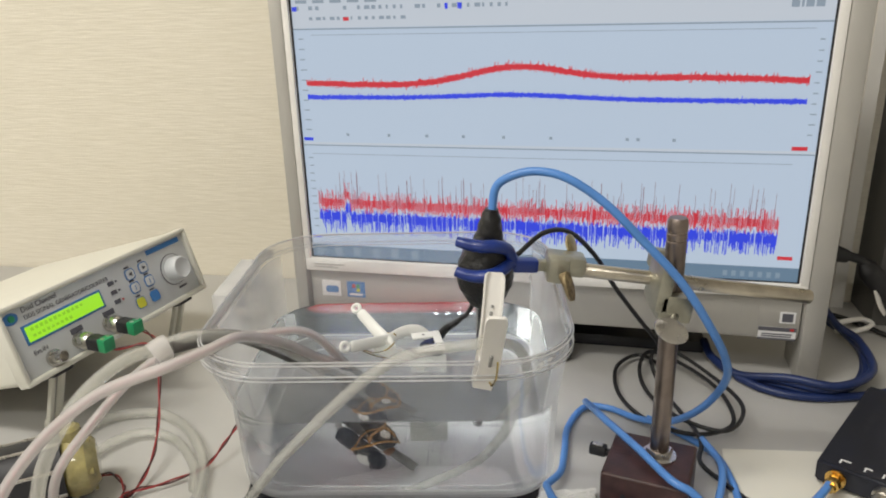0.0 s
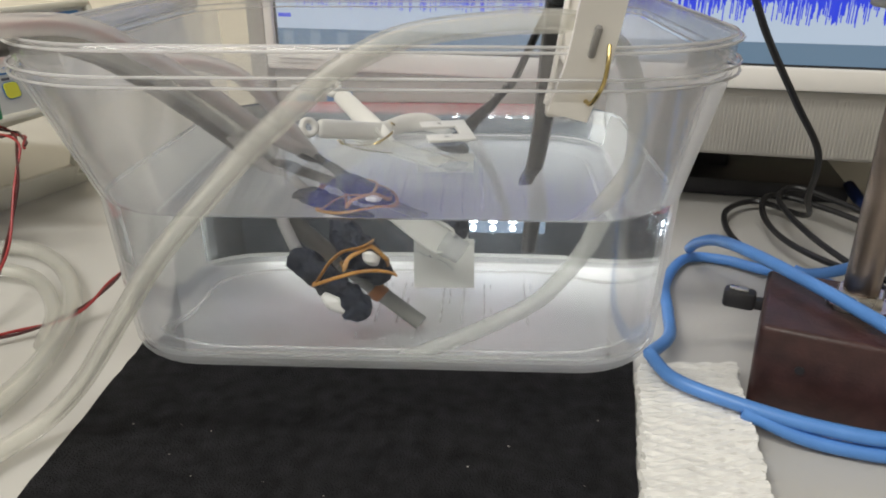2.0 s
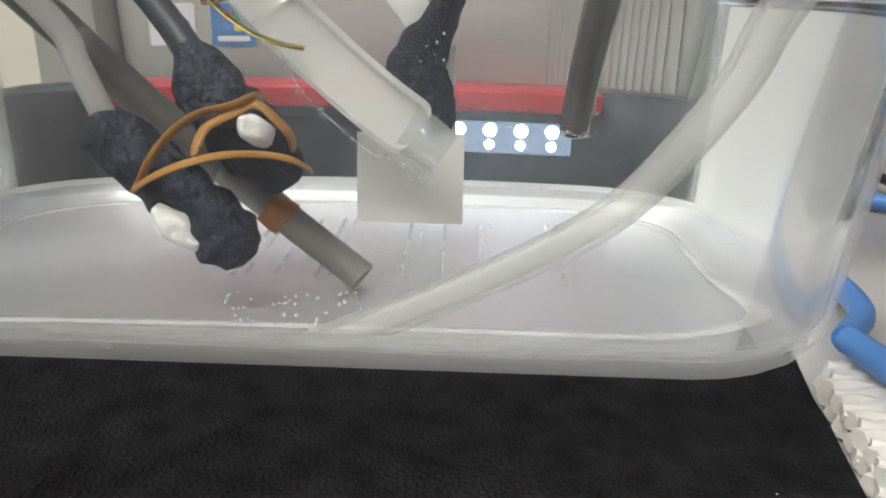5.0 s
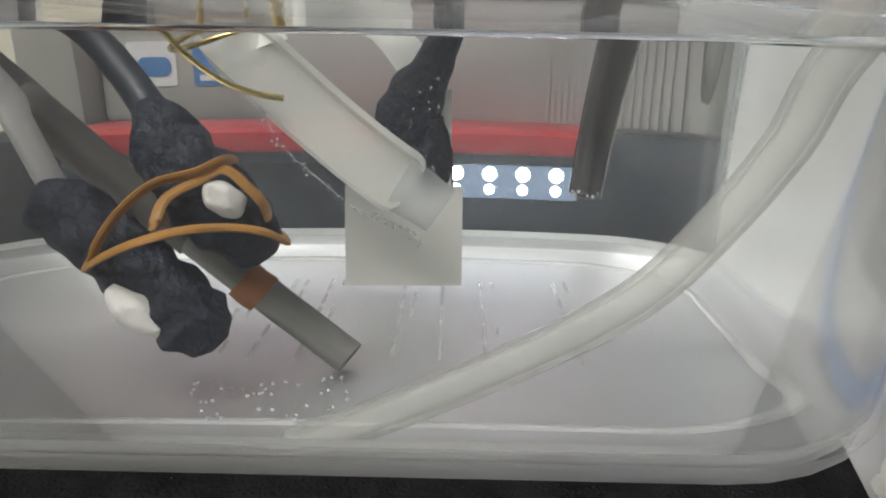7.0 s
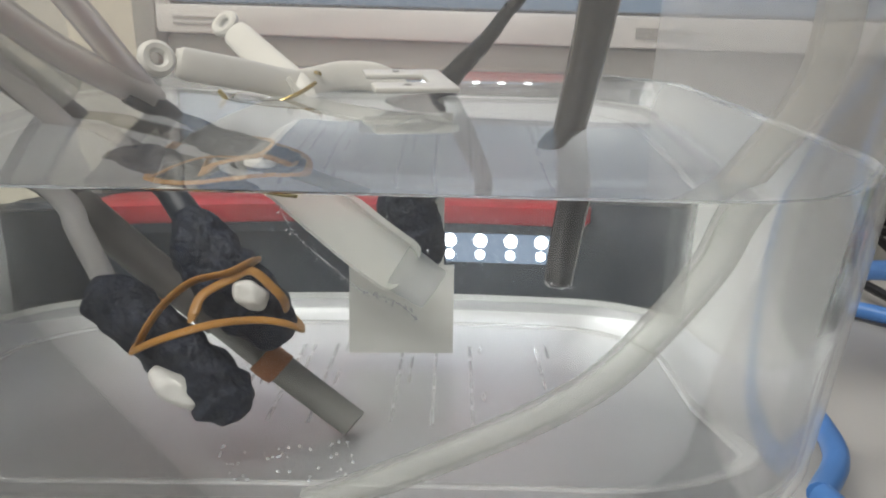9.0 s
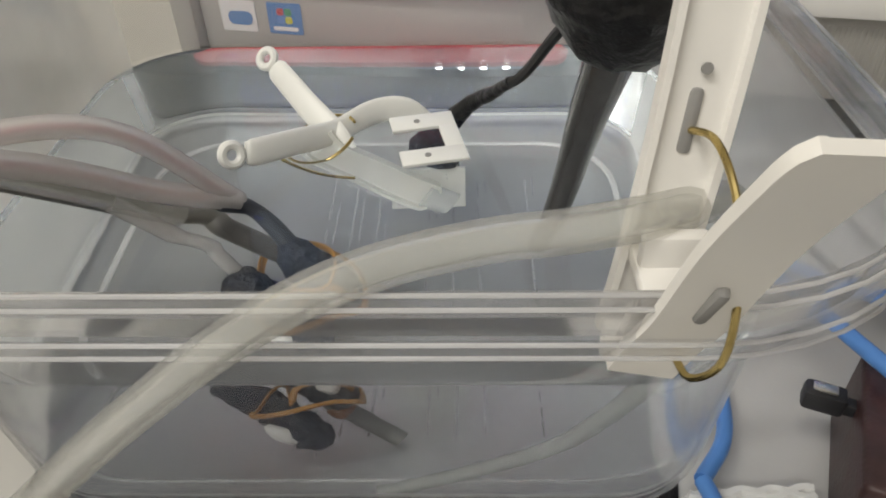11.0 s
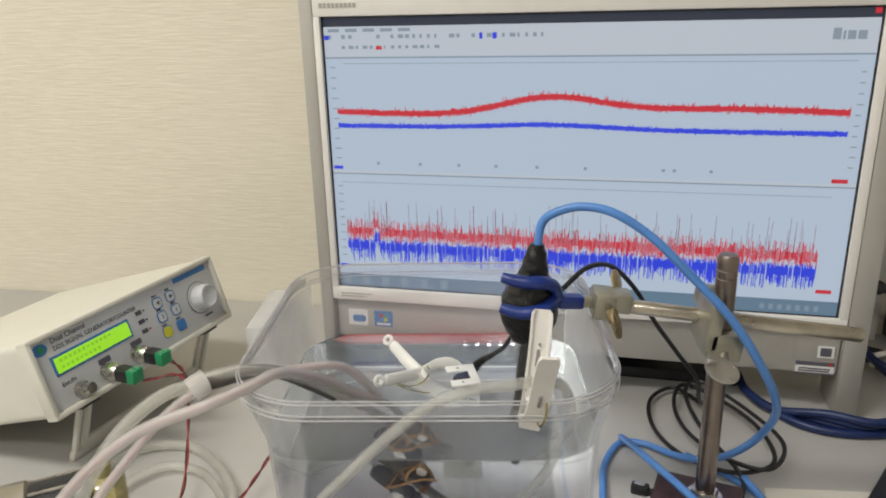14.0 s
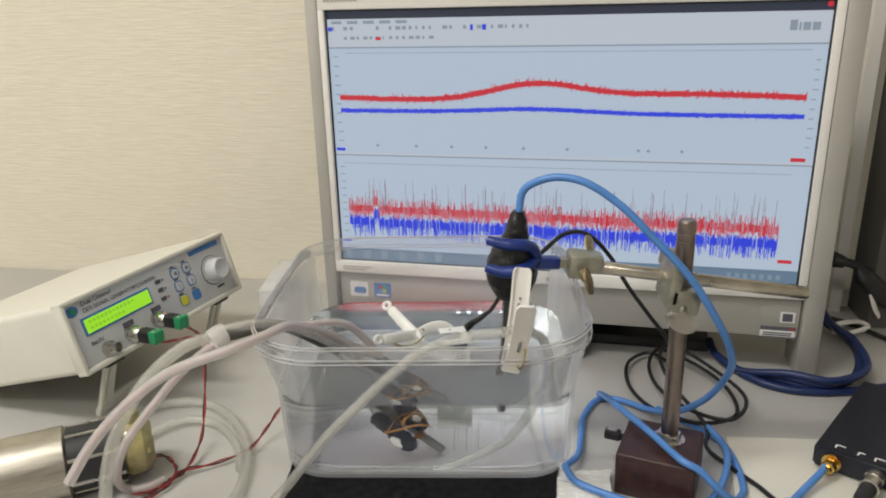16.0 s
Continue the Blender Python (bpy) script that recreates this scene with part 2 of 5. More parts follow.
WATERFLOOR = glass_like("water_against_smooth_floor", 1.333, (0.965, 0.982, 0.985), 0.16)
WATERFROST = glass_like("water_against_frosted_plastic", 1.333, (0.965, 0.982, 0.985), 0.15)

# ---- mesh helpers ----


def thing(name, at=(0, 0, 0), m=None, label="", category="", group="", kind=""):
    ob = new(name)
    ob.empty_display_size = 0.02
    ob.matrix_basis = m if m is not None else pose(*at)
    return tagged(ob, label, category, group, kind)


def part(name, bm, mat, parent=None, label="", smooth=True, world_coords=False):
    """Links a bmesh as one mesh object under a thing or a part."""
    me = bpy.data.meshes.new(name)
    if world_coords and parent is not None:
        up = parent.matrix_basis.copy()
        if parent.parent is not None:
            up = parent.parent.matrix_basis @ up
        bm.transform(up.inverted())
    bm.normal_update()
    bm.to_mesh(me)
    bm.free()
    me.materials.append(mat)
    if smooth:
        for p in me.polygons:
            p.use_smooth = True
        me.set_sharp_from_angle(angle=radians(38))
    ob = new(name, me)
    if parent is not None:
        ob.parent = parent
    if label:
        tagged(ob, label)
    return ob


def box(sx, sy, sz, at=(0, 0, 0), bevel=0.0, seg=2, m=None):
    """A bevelled block whose centre is at the given place."""
    bm = bmesh.new()
    bmesh.ops.create_cube(bm, size=1.0, matrix=Matrix.Diagonal((sx, sy, sz, 1)))
    if bevel:
        bmesh.ops.bevel(bm, geom=list(bm.edges), offset=bevel, segments=seg, affect="EDGES", profile=0.5)
    bm.transform(Matrix.Translation(at) if m is None else m)
    return bm


def smooth_path(pts, per=6):
    """A Catmull-Rom line through the given points."""
    p = [Vector(q) for q in pts]
    p = [p[0] * 2 - p[1]] + p + [p[-1] * 2 - p[-2]]
    out = []
    for i in range(1, len(p) - 2):
        a, b, c, d = p[i - 1:i + 3]
        for k in range(per):
            t = k / per
            out.append(0.5 * ((2 * b) + (c - a) * t + (2 * a - 5 * b + 4 * c - d) * t * t + (3 * b - a - 3 * c + d) * t ** 3))
    out.append(p[-2])
    return out


def sweep(pts, radius, seg=10, per=6, straight=False, flat=1.0, lump=0.0, close=False, wide=None):
    """A round bar along a smooth line; radius may be a function of 0..1."""
    line = [Vector(q) for q in pts] if straight else smooth_path(pts, per)
    bm = bmesh.new()
    rings = []
    n = len(line)
    side = None
    for i, q in enumerate(line):
        d = (line[min(i + 1, n - 1)] - line[max(i - 1, 0)]).normalized()
        if close:
            d = (line[(i + 1) % n] - line[i - 1]).normalized()
        if side is None:
            side = Vector(wide) if wide else d.orthogonal().normalized()
        side = (side - d * side.dot(d)).normalized()
        other = d.cross(side)
        r = radius(i / (n - 1)) if callable(radius) else radius
        ring = []
        for k in range(seg):
            a = 2 * math.pi * k / seg
            v = side * math.cos(a) * r + other * math.sin(a) * r * flat
            if lump:
                v *= 1 + lump * noise.noise((q + v) * 260)
            ring.append(bm.verts.new(q + v))
        rings.append(ring)
    for i in range(n if close else n - 1):
        a, b = rings[i], rings[(i + 1) % n]
        for k in range(seg):
            bm.faces.new((a[k], a[(k + 1) % seg], b[(k + 1) % seg], b[k]))
    if not close:
        bm.faces.new(reversed(rings[0]))
        bm.faces.new(rings[-1])
    return bm


def tube(pts, outer, inner, seg=12, per=6):
    """A hollow hose along a smooth line."""
    line = smooth_path(pts, per)
    bm = bmesh.new()
    side = None
    rows = []
    n = len(line)
    for i, q in enumerate(line):
        d = (line[min(i + 1, n - 1)] - line[max(i - 1, 0)]).normalized()
        if side is None:
            side = d.orthogonal().normalized()
        side = (side - d * side.dot(d)).normalized()
        other = d.cross(side)
        rows.append([[bm.verts.new(q + (side * math.cos(2 * math.pi * k / seg) + other * math.sin(2 * math.pi * k / seg)) * r) for k in range(seg)] for r in (outer, inner)])
    for i in range(n - 1):
        for k in range(seg):
            j = (k + 1) % seg
            bm.faces.new((rows[i][0][k], rows[i][0][j], rows[i + 1][0][j], rows[i + 1][0][k]))
            bm.faces.new((rows[i][1][j], rows[i][1][k], rows[i + 1][1][k], rows[i + 1][1][j]))
    for row, turn in ((rows[0], 1), (rows[-1], 0)):
        for k in range(seg):
            j = (k + 1) % seg
            f = (row[0][k], row[1][k], row[1][j], row[0][j])
            bm.faces.new(f if turn else tuple(reversed(f)))
    return bm


def lathe(profile, m=None, seg=24):
    """A turned body from (radius, height) pairs, about z."""
    bm = bmesh.new()
    rings = [[bm.verts.new((r * math.cos(2 * math.pi * k / seg), r * math.sin(2 * math.pi * k / seg), z)) for k in range(seg)] for r, z in profile]
    for a, b in zip(rings, rings[1:]):
        for k in range(seg):
            bm.faces.new((a[k], a[(k + 1) % seg], b[(k + 1) % seg], b[k]))
    bm.faces.new(reversed(rings[0]))
    bm.faces.new(rings[-1])
    if m is not None:
        bm.transform(m)
    return bm


def along(a, b):
    """A pose at a whose z axis points to b."""
    a, b = Vector(a), Vector(b)
    return Matrix.Translation(a) @ (b - a).to_track_quat("Z", "Y").to_matrix().to_4x4()


def outline(hx, hy, r, seg=8):
    """A rounded rectangle's points, anticlockwise."""
    pts = []
    for cx, cy, a0 in ((hx - r, hy - r, 0), (-hx + r, hy - r, 90), (-hx + r, -hy + r, 180), (hx - r, -hy + r, 270)):
        for k in range(seg + 1):
            a = radians(a0 + 90 * k / seg)
            pts.append((cx + r * math.cos(a), cy + r * math.sin(a)))
    return pts


def loft(levels, cap_low=True, cap_high=True, centre=(0, 0)):
    """Joins rounded rectangles (half x, half y, corner, z[, shift y]) one over another."""
    bm = bmesh.new()
    rings = []
    for hx, hy, r, z, *shift in levels:
        rings.append([bm.verts.new((centre[0] + x, centre[1] + y + (shift[0] if shift else 0), z)) for x, y in outline(hx, hy, r)])
    n = len(rings[0])
    for a, b in zip(rings, rings[1:]):
        for k in range(n):
            bm.faces.new((a[k], a[(k + 1) % n], b[(k + 1) % n], b[k]))
    if cap_low:
        bm.faces.new(reversed(rings[0]))
    if cap_high:
        bm.faces.new(rings[-1])
    return bm


def slab(sx, sy, sz, r, at=(0, 0, 0), seg=5, edge=0.0):
    """A plate with rounded corners seen from above (z up), bottom at z of at."""
    bm = bmesh.new()
    ring = [(x, y) for x, y in outline(sx / 2, sy / 2, r, seg)]
    levels = [(0, 1.0), (sz, 1.0)] if not edge else [(0, 1), (sz - edge, 1), (sz, 1 - 2 * edge / min(sx, sy))]
    rows = [[bm.verts.new((x * k + at[0], y * k + at[1], z + at[2])) for x, y in ring] for z, k in levels]
    n = len(ring)
    for a, b in zip(rows, rows[1:]):
        for k in range(n):
            bm.faces.new((a[k], a[(k + 1) % n], b[(k + 1) % n], b[k]))
    bm.faces.new(reversed(rows[0]))
    bm.faces.new(rows[-1])
    return bm


def merged(*bms):
    out = bmesh.new()
    for b in bms:
        me = bpy.data.meshes.new("scrap")
        b.to_mesh(me)
        b.free()
        out.from_mesh(me)
        bpy.data.meshes.remove(me)
    return out


def writing(text, size, m, mat, parent, name="lettering"):
    """Words in the built-in font, as a thin mesh."""
    cu = bpy.data.curves.new(name, "FONT")
    cu.body, cu.size, cu.extrude = text, size, 0.0001
    ob = bpy.data.objects.new(name, cu)
    scene.collection.objects.link(ob)
    me = bpy.data.meshes.new_from_object(ob.evaluated_get(bpy.context.evaluated_depsgraph_get()))
    bpy.data.objects.remove(ob)
    me.materials.clear()
    me.materials.append(mat)
    out = new(name, me)
    out.matrix_basis = m
    out.parent = parent
    return out


# ---- the room ----
WALL_A = -8.5
WALL_M = pose(0.105, 0.815, 0, 0, 0, WALL_A)


def flat_wall(name, sx, sy, sz, m, mat, label):
    ob = part(name, box(sx, sy, sz), mat, smooth=False)
    ob.matrix_basis = m
    return tagged(ob, label, name.split("_")[0], kind="structure")


flat_wall("wall_back", 4.4, 0.1, 2.5, WALL_M @ pose(0, 0.05, 0.52), WALL, "cream ribbed wallpaper wall behind the bench")
flat_wall("wall_left", 0.1, 3.6, 2.5, pose(-1.75, -0.9, 0.52), PAINT, "plain off-white wall of the room")
flat_wall("wall_right", 0.1, 3.6, 2.5, pose(1.95, -0.9, 0.52), PAINT, "plain off-white wall of the room")
flat_wall("wall_front", 4.4, 0.1, 2.5, pose(0.1, -2.5, 0.52), PAINT, "plain off-white wall of the room")
flat_wall("ceiling", 4.4, 4.2, 0.1, pose(0.1, -0.6, 1.75), PAINT, "plain white ceiling with strip lights")
flat_wall("floor", 4.4, 4.2, 0.1, pose(0.1, -0.6, -0.77), CARPET, "grey carpet floor under the bench")

# pillar grey is darkened to carry the shade right of the monitor
flat_wall("wall_column", 0.034, 0.06, 2.5, WALL_M @ pose(0.372, -0.03, 0.52), GREYWALL_SHADED, "grey pillar edge on the wall, darkened for the shade there")
flat_wall("wall_trim", 0.012, 0.02, 2.5, WALL_M @ pose(0.335, -0.01, 0.52), PAINT, "narrow pale strip beside the pillar")

# ---- the bench ----
bench = thing("table", m=WALL_M @ pose(0, -0.5, -0.72), label="light grey laminate laboratory table", category="table")
part("tabletop", box(3.0, 0.996, 0.03, (0, 0, 0.705), 0.002), TABLE, bench)
for lx in (-1.4, 1.4):
    for ly in (-0.44, 0.44):
        part("leg", box(0.05, 0.05, 0.69, (lx, ly, 0.345), 0.003), STEEL, bench)

# ---- the all-in-one monitor ----
MON = pose(-0.103, 0.685, 0, 0, 0, -11.4)
SX0, SX1, SZ0, SZ1 = 0.004, 0.433, 0.0905, 0.3315
SCREENW = glowing("screen_pale_blue", (0.50, 0.60, 0.73), 0.86)
SCREENB = glowing("screen_window_grey", (0.60, 0.66, 0.74), 0.80)
SCREEND = glowing("screen_title_navy", (0.03, 0.04, 0.07), 0.7)
SCREENT = glowing("screen_taskbar_blue", (0.14, 0.23, 0.33), 0.8)
SCREENI = glowing("screen_icon_blue", (0.24, 0.33, 0.42), 0.8)
SCREENR = glowing("screen_red", (0.62, 0.02, 0.04), 0.9)
SCREENU = glowing("screen_blue", (0.02, 0.05, 0.72), 0.95)
SCREENK = glowing("screen_dark_red", (0.20, 0.03, 0.06), 0.8)
SCREENG = glowing("screen_grey_marks", (0.29, 0.36, 0.44), 0.8)


def on_screen(rects, depth):
    """Flat patches on the screen; each is left, top, right, bottom as shares of it."""
    bm = bmesh.new()
    w, h = SX1 - SX0, SZ1 - SZ0
    for a, b, c, d in rects:
        q = [(SX0 + a * w, -depth, SZ1 - d * h), (SX0 + c * w, -depth, SZ1 - d * h), (SX0 + c * w, -depth, SZ1 - b * h), (SX0 + a * w, -depth, SZ1 - b * h)]
        bm.faces.new([bm.verts.new(v) for v in q])
    return bm


def monitor():
    ob = thing("computer_monitor", m=MON, label="silver and white all-in-one monitor showing oscilloscope traces", category="monitor")
    x0, x1 = SX0 - 0.006, SX1 + 0.007
    # housing behind the screen
    part("housing", box(x1 - x0 + 0.012, 0.05, 0.315, ((x0 + x1) / 2, 0.034, 0.197), 0.006), SILVER, ob)
    for a, b in ((-0.0145, x0), (x1, x1 + 0.0175)):
        part("side_frame", box(b - a, 0.05, 0.362, ((a + b) / 2, 0.018, 0.181), 0.0025), SILVER, ob, "silver grey side strip reaching down as a foot")
    bez = part("bezel", merged(
        box(x1 - x0, 0.014, 0.0125, ((x0 + x1) / 2, 0.0, SZ0 - 0.00625), 0.0015),
        box(x1 - x0, 0.014, 0.028, ((x0 + x1) / 2, 0.0, SZ1 + 0.014), 0.0015),
        box(SX0 - x0, 0.014, SZ1 - SZ0 + 0.001, ((SX0 + x0) / 2, 0.0, (SZ0 + SZ1) / 2), 0.001),
        box(x1 - SX1, 0.014, SZ1 - SZ0 + 0.001, ((SX1 + x1) / 2, 0.0, (SZ0 + SZ1) / 2), 0.001)), WHITEP, ob, "white inner screen surround")
    part("maker_mark", box(0.022, 0.0006, 0.0045, (0.222, -0.0073, SZ0 - 0.0066)), SILVER, bez)
    part("model_mark", merged(*[box(0.0026, 0.0006, 0.0036, (0.006 + 0.0037 * k, -0.0073, SZ1 + 0.009)) for k in range(9)]), SILVER, bez)
    part("small_print", merged(*[box(0.03 - 0.006 * k, 0.0005, 0.0011, (0.022 - 0.003 * k, -0.0073, SZ0 - 0.0055 - 0.0026 * k)) for k in range(2)]), SILVER, bez)
    for dx in (0.37, 0.385):
        part("indicator", lathe([(0.0009, 0), (0.0009, 0.0006)], pose(dx, -0.0068, SZ1 + 0.013, 90), 10), SILVER, bez)
    # lower panel with fine upright ribs
    low = part("lower_panel", box(x1 - x0 - 0.001, 0.03, 0.040, ((x0 + x1) / 2, 0.014, 0.0575), 0.003), SILVER, ob)
    ribs = bmesh.new()
    for k in range(118):
        x = 0.165 + 0.00205 * k
        bmesh.ops.create_cube(ribs, size=1, matrix=Matrix.Translation((x, -0.0012, 0.0565)) @ Matrix.Diagonal((0.0010, 0.0008, 0.033, 1)))
    tagged(part("speaker_ribs", ribs, SILVER, low, smooth=False), kind="stuff")
    # stickers
    s1 = part("processor_sticker", slab(0.019, 0.016, 0.0004, 0.001), LABELW, low)
    s1.matrix_basis = pose(0.020, -0.001, 0.0585, 90)
    part("sticker_print", slab(0.013, 0.007, 0.0003, 0.003, (0.001, -0.001, 0.0004)), INKB, s1)
    s2 = part("system_sticker", slab(0.018, 0.016, 0.0004, 0.001), INKB, low)
    s2.matrix_basis = pose(0.045, -0.001, 0.0585, 90)
    for k, mt in enumerate((INKR, GREEN, BLUE, YELLOW)):
        part("sticker_print", slab(0.0036, 0.0036, 0.0003, 0.001, (-0.0021 + 0.0042 * (k % 2), 0.0035 - 0.0042 * (k // 2), 0.0004)), mt, s2)
    part("sticker_print", slab(0.013, 0.002, 0.0003, 0.0005, (0, -0.0052, 0.0004)), LABELW, s2)
    s3 = part("rating_sticker", slab(0.030, 0.0115, 0.0004, 0.0006), LABELW, low)
    s3.matrix_basis = pose(0.4215, -0.0013, 0.0435, 90)
    part("sticker_print", merged(box(0.030, 0.0036, 0.0003, (0, 0.0041, 0.0006)), box(0.024, 0.0011, 0.0003, (0, -0.0005, 0.0006)), box(0.024, 0.0011, 0.0003, (-0.0005, -0.0026, 0.0006)), box(0.030, 0.0016, 0.0003, (0, -0.005, 0.0006))), INK, s3)
    part("sticker_print", box(0.003, 0.0022, 0.0003, (0.0115, 0.0041, 0.0009)), INKR, s3)
    s4 = part("asset_sticker", slab(0.0125, 0.0105, 0.0004, 0.0005), LABELW, low)
    s4.matrix_basis = pose(0.4285, -0.0013, 0.0585, 90)
    part("sticker_print", slab(0.0085, 0.0075, 0.0003, 0.0004, (0, 0, 0.0004)), INK, s4)
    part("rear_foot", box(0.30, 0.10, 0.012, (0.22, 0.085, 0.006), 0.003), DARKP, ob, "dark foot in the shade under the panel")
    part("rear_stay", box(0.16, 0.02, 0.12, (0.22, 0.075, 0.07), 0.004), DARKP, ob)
    # the picture
    scr = part("screen", box(SX1 - SX0, 0.004, SZ1 - SZ0, ((SX0 + SX1) / 2, 0.0008, (SZ0 + SZ1) / 2)), SCREENW, ob, "lit screen with red and blue noisy traces", smooth=False)
    tagged(part("screen_edge", on_screen([(0, 0, 0.0042, 1), (0.9958, 0, 1, 1), (0, 0, 1, 0.006), (0, 0.9945, 1, 1)], 0.0034), DARKP, scr, "black line round the picture", smooth=False), kind="stuff")
    part("title_bar", on_screen([(0, 0, 1, 0.034)], 0.0018), SCREEND, scr, smooth=False)
    tagged(part("tool_bar", on_screen([(0, 0.034, 1, 0.135), (0.004, 0.135, 0.028, 0.137), (0, 0.543, 1, 0.551)], 0.0018), SCREENB, scr, smooth=False), kind="stuff")
    part("task_bar", on_screen([(0, 0.947, 1, 1)], 0.0018), SCREENT, scr, smooth=False)
    rng = random.Random(4)
    marks = [(0.0, 0.1365, 1, 0.1415), (0.0, 0.5515, 1, 0.5560), (0.04, 0.158, 0.97, 0.160), (0.02, 0.585, 0.96, 0.587)]
    for k in range(10):
        marks.append((0.012, 0.17 + 0.036 * k, 0.022 + 0.004 * rng.random(), 0.174 + 0.036 * k))
        marks.append((0.978, 0.19 + 0.033 * k, 0.986 + 0.003 * rng.random(), 0.194 + 0.033 * k))
        marks.append((0.012, 0.60 + 0.03 * k, 0.022, 0.604 + 0.03 * k))
    for k in range(30):
        a = 0.01 + 0.0145 * k
        if rng.random() < 0.8:
            marks.append((a, 0.062, a + 0.004 + 0.007 * rng.random(), 0.075))
        if k < 16 and rng.random() < 0.7:
            marks.append((a, 0.098, a + 0.003 + 0.008 * rng.random(), 0.109))
    for k in range(5):
        marks.append((0.012 + 0.036 * k, 0.041, 0.036 + 0.036 * k, 0.052))
    for k in range(9):
        a = 0.1 + 0.1 * k * (0.8 + 0.2 * rng.random())
        marks.append((a, 0.508, a + 0.006, 0.518))
    tagged(part("screen_print", on_screen(marks, 0.0022), SCREENG, scr, smooth=False), kind="stuff")
    tagged(part("screen_mark_blue", on_screen([(0.004, 0.063, 0.014, 0.078), (0.34, 0.06, 0.348, 0.08), (0.315, 0.06, 0.321, 0.08), (0.006, 0.525, 0.026, 0.537), (0.006, 0.908, 0.026, 0.918)], 0.0024), SCREENU, scr, smooth=False), kind="stuff")
    tagged(part("screen_mark_red", on_screen([(0.11, 0.10, 0.122, 0.112), (0.955, 0.527, 0.982, 0.540), (0.955, 0.905, 0.982, 0.918), (0.985, 0.006, 0.995, 0.022)], 0.0024), SCREENR, scr, smooth=False), kind="stuff")
    tagged(part("brand_plate", on_screen([(0.925, 0.062, 0.938, 0.096), (0.941, 0.07, 0.945, 0.096), (0.948, 0.07, 0.961, 0.096), (0.964, 0.07, 0.978, 0.096)], 0.0024), SCREENG, scr, smooth=False), kind="stuff")
    icons = [(0.012 + 0.043 * k, 0.955, 0.028 + 0.043 * k, 0.99) for k in range(6)] + [(0.86 + 0.016 * k, 0.965, 0.868 + 0.016 * k, 0.985) for k in range(7)]
    tagged(part("task_icon", on_screen(icons, 0.0022), SCREENI, scr, smooth=False), kind="stuff")

    # upper traces: a gentle hump, fuzzy
    def band(s0, s1, n, mid, low_h, high_h, spike, seed):
        r, out = random.Random(seed), []
        for k in range(n):
            s = s0 + (s1 - s0) * k / n
            c = mid(s)
            a, b = low_h * (0.55 + 0.45 * r.random()), high_h * (0.5 + 0.5 * r.random())
            if r.random() < 0.16:
                b += spike * r.random()
            if r.random() < 0.12:
                a += spike * 0.7 * r.random()
            out.append((s, c - b, s + (s1 - s0) / n * 1.02, c + a))
        return out
    hump = lambda s: 0.325 - 0.055 * math.exp(-((s - 0.45) / 0.13) ** 2) - 0.01 * math.exp(-((s - 0.75) / 0.25) ** 2) + 0.008 * math.sin(6 * s)
    part("trace_red", on_screen(band(0.022, 0.970, 640, hump, 0.013, 0.013, 0.012, 1), 0.0026), SCREENR, scr, smooth=False)
    part("trace_blue", on_screen(band(0.022, 0.970, 640, lambda s: 0.376 - 0.014 * math.exp(-((s - 0.45) / 0.15) ** 2) + 0.006 * s, 0.010, 0.010, 0.006, 2), 0.0026), SCREENU, scr, smooth=False)
    # lower spectrum: ragged red and blue noise with tall thin peaks
    r = random.Random(7)
    reds, blues, peaks = [], [], []
    n = 820
    for k in range(n):
        s = 0.026 + 0.924 * k / n
        base = 0.775 + 0.018 * s
        w = 0.924 / n
        if 0.085 < s < 0.098:
            base -= 0.03
        reds.append((s, base - 0.014 - 0.040 * r.random() ** 2, s + w * r.choice((0.7, 1.1)), base + 0.006 + 0.032 * r.random()))
        if r.random() < 0.88:
            blues.append((s, base + 0.022 + 0.022 * r.random(), s + w * 1.3, base + 0.066 + 0.055 * r.random() ** 1.5))
        if r.random() < 0.15:
            peaks.append((s, base - 0.035 - 0.10 * r.random() ** 1.6, s + w * 0.55, base))
    for s in (0.115, 0.30, 0.345, 0.36, 0.62, 0.70):
        peaks.append((s, 0.655 + 0.03 * r.random(), s + 0.0011, 0.77))
    tagged(part("spectrum_blue", on_screen(blues, 0.0026), SCREENU, scr, smooth=False), kind="stuff")
    tagged(part("spectrum_red", on_screen(reds, 0.0028), SCREENR, scr, smooth=False), kind="stuff")
    tagged(part("spectrum_tip", on_screen(peaks, 0.0030), SCREENK, scr, smooth=False), kind="stuff")
    return ob


monitor()

# ---- the mat, tub and water ----
bm = bmesh.new()
nx, ny = 40, 60
grid = []
for j in range(ny + 1):
    y = 0.27 + 0.385 * j / ny
    row = []
    for i in range(nx + 1):
        left, right = -0.108, 0.0955 + 0.17 * (y - 0.452)
        x = left + (min(right, 0.1) - left) * i / nx
        if i in (0, nx):
            x += 0.0009 * noise.noise(Vector((x * 40, y * 130, 1)))
        row.append(bm.verts.new((x, y, 0.0014 + 0.0004 * noise.noise(Vector((x * 60, y * 60, 0))))))
    grid.append(row)
for j in range(ny):
    for i in range(nx):
        bm.faces.new((grid[j][i], grid[j][i + 1], grid[j + 1][i + 1], grid[j + 1][i]))
low = bmesh.ops.extrude_face_region(bm, geom=list(bm.faces))
for v in low["geom"]:
    if isinstance(v, bmesh.types.BMVert):
        v.co.z = 0.0002
bmesh.ops.recalc_face_normals(bm, faces=list(bm.faces))
tagged(part("felt_mat", bm, FELT), "black felt cloth mat under the plastic tub", "mat")

TX, TY = -0.003, 0.5245
T = 0.0013
BX, BY, R0 = 0.1095, 0.0890, 0.0075


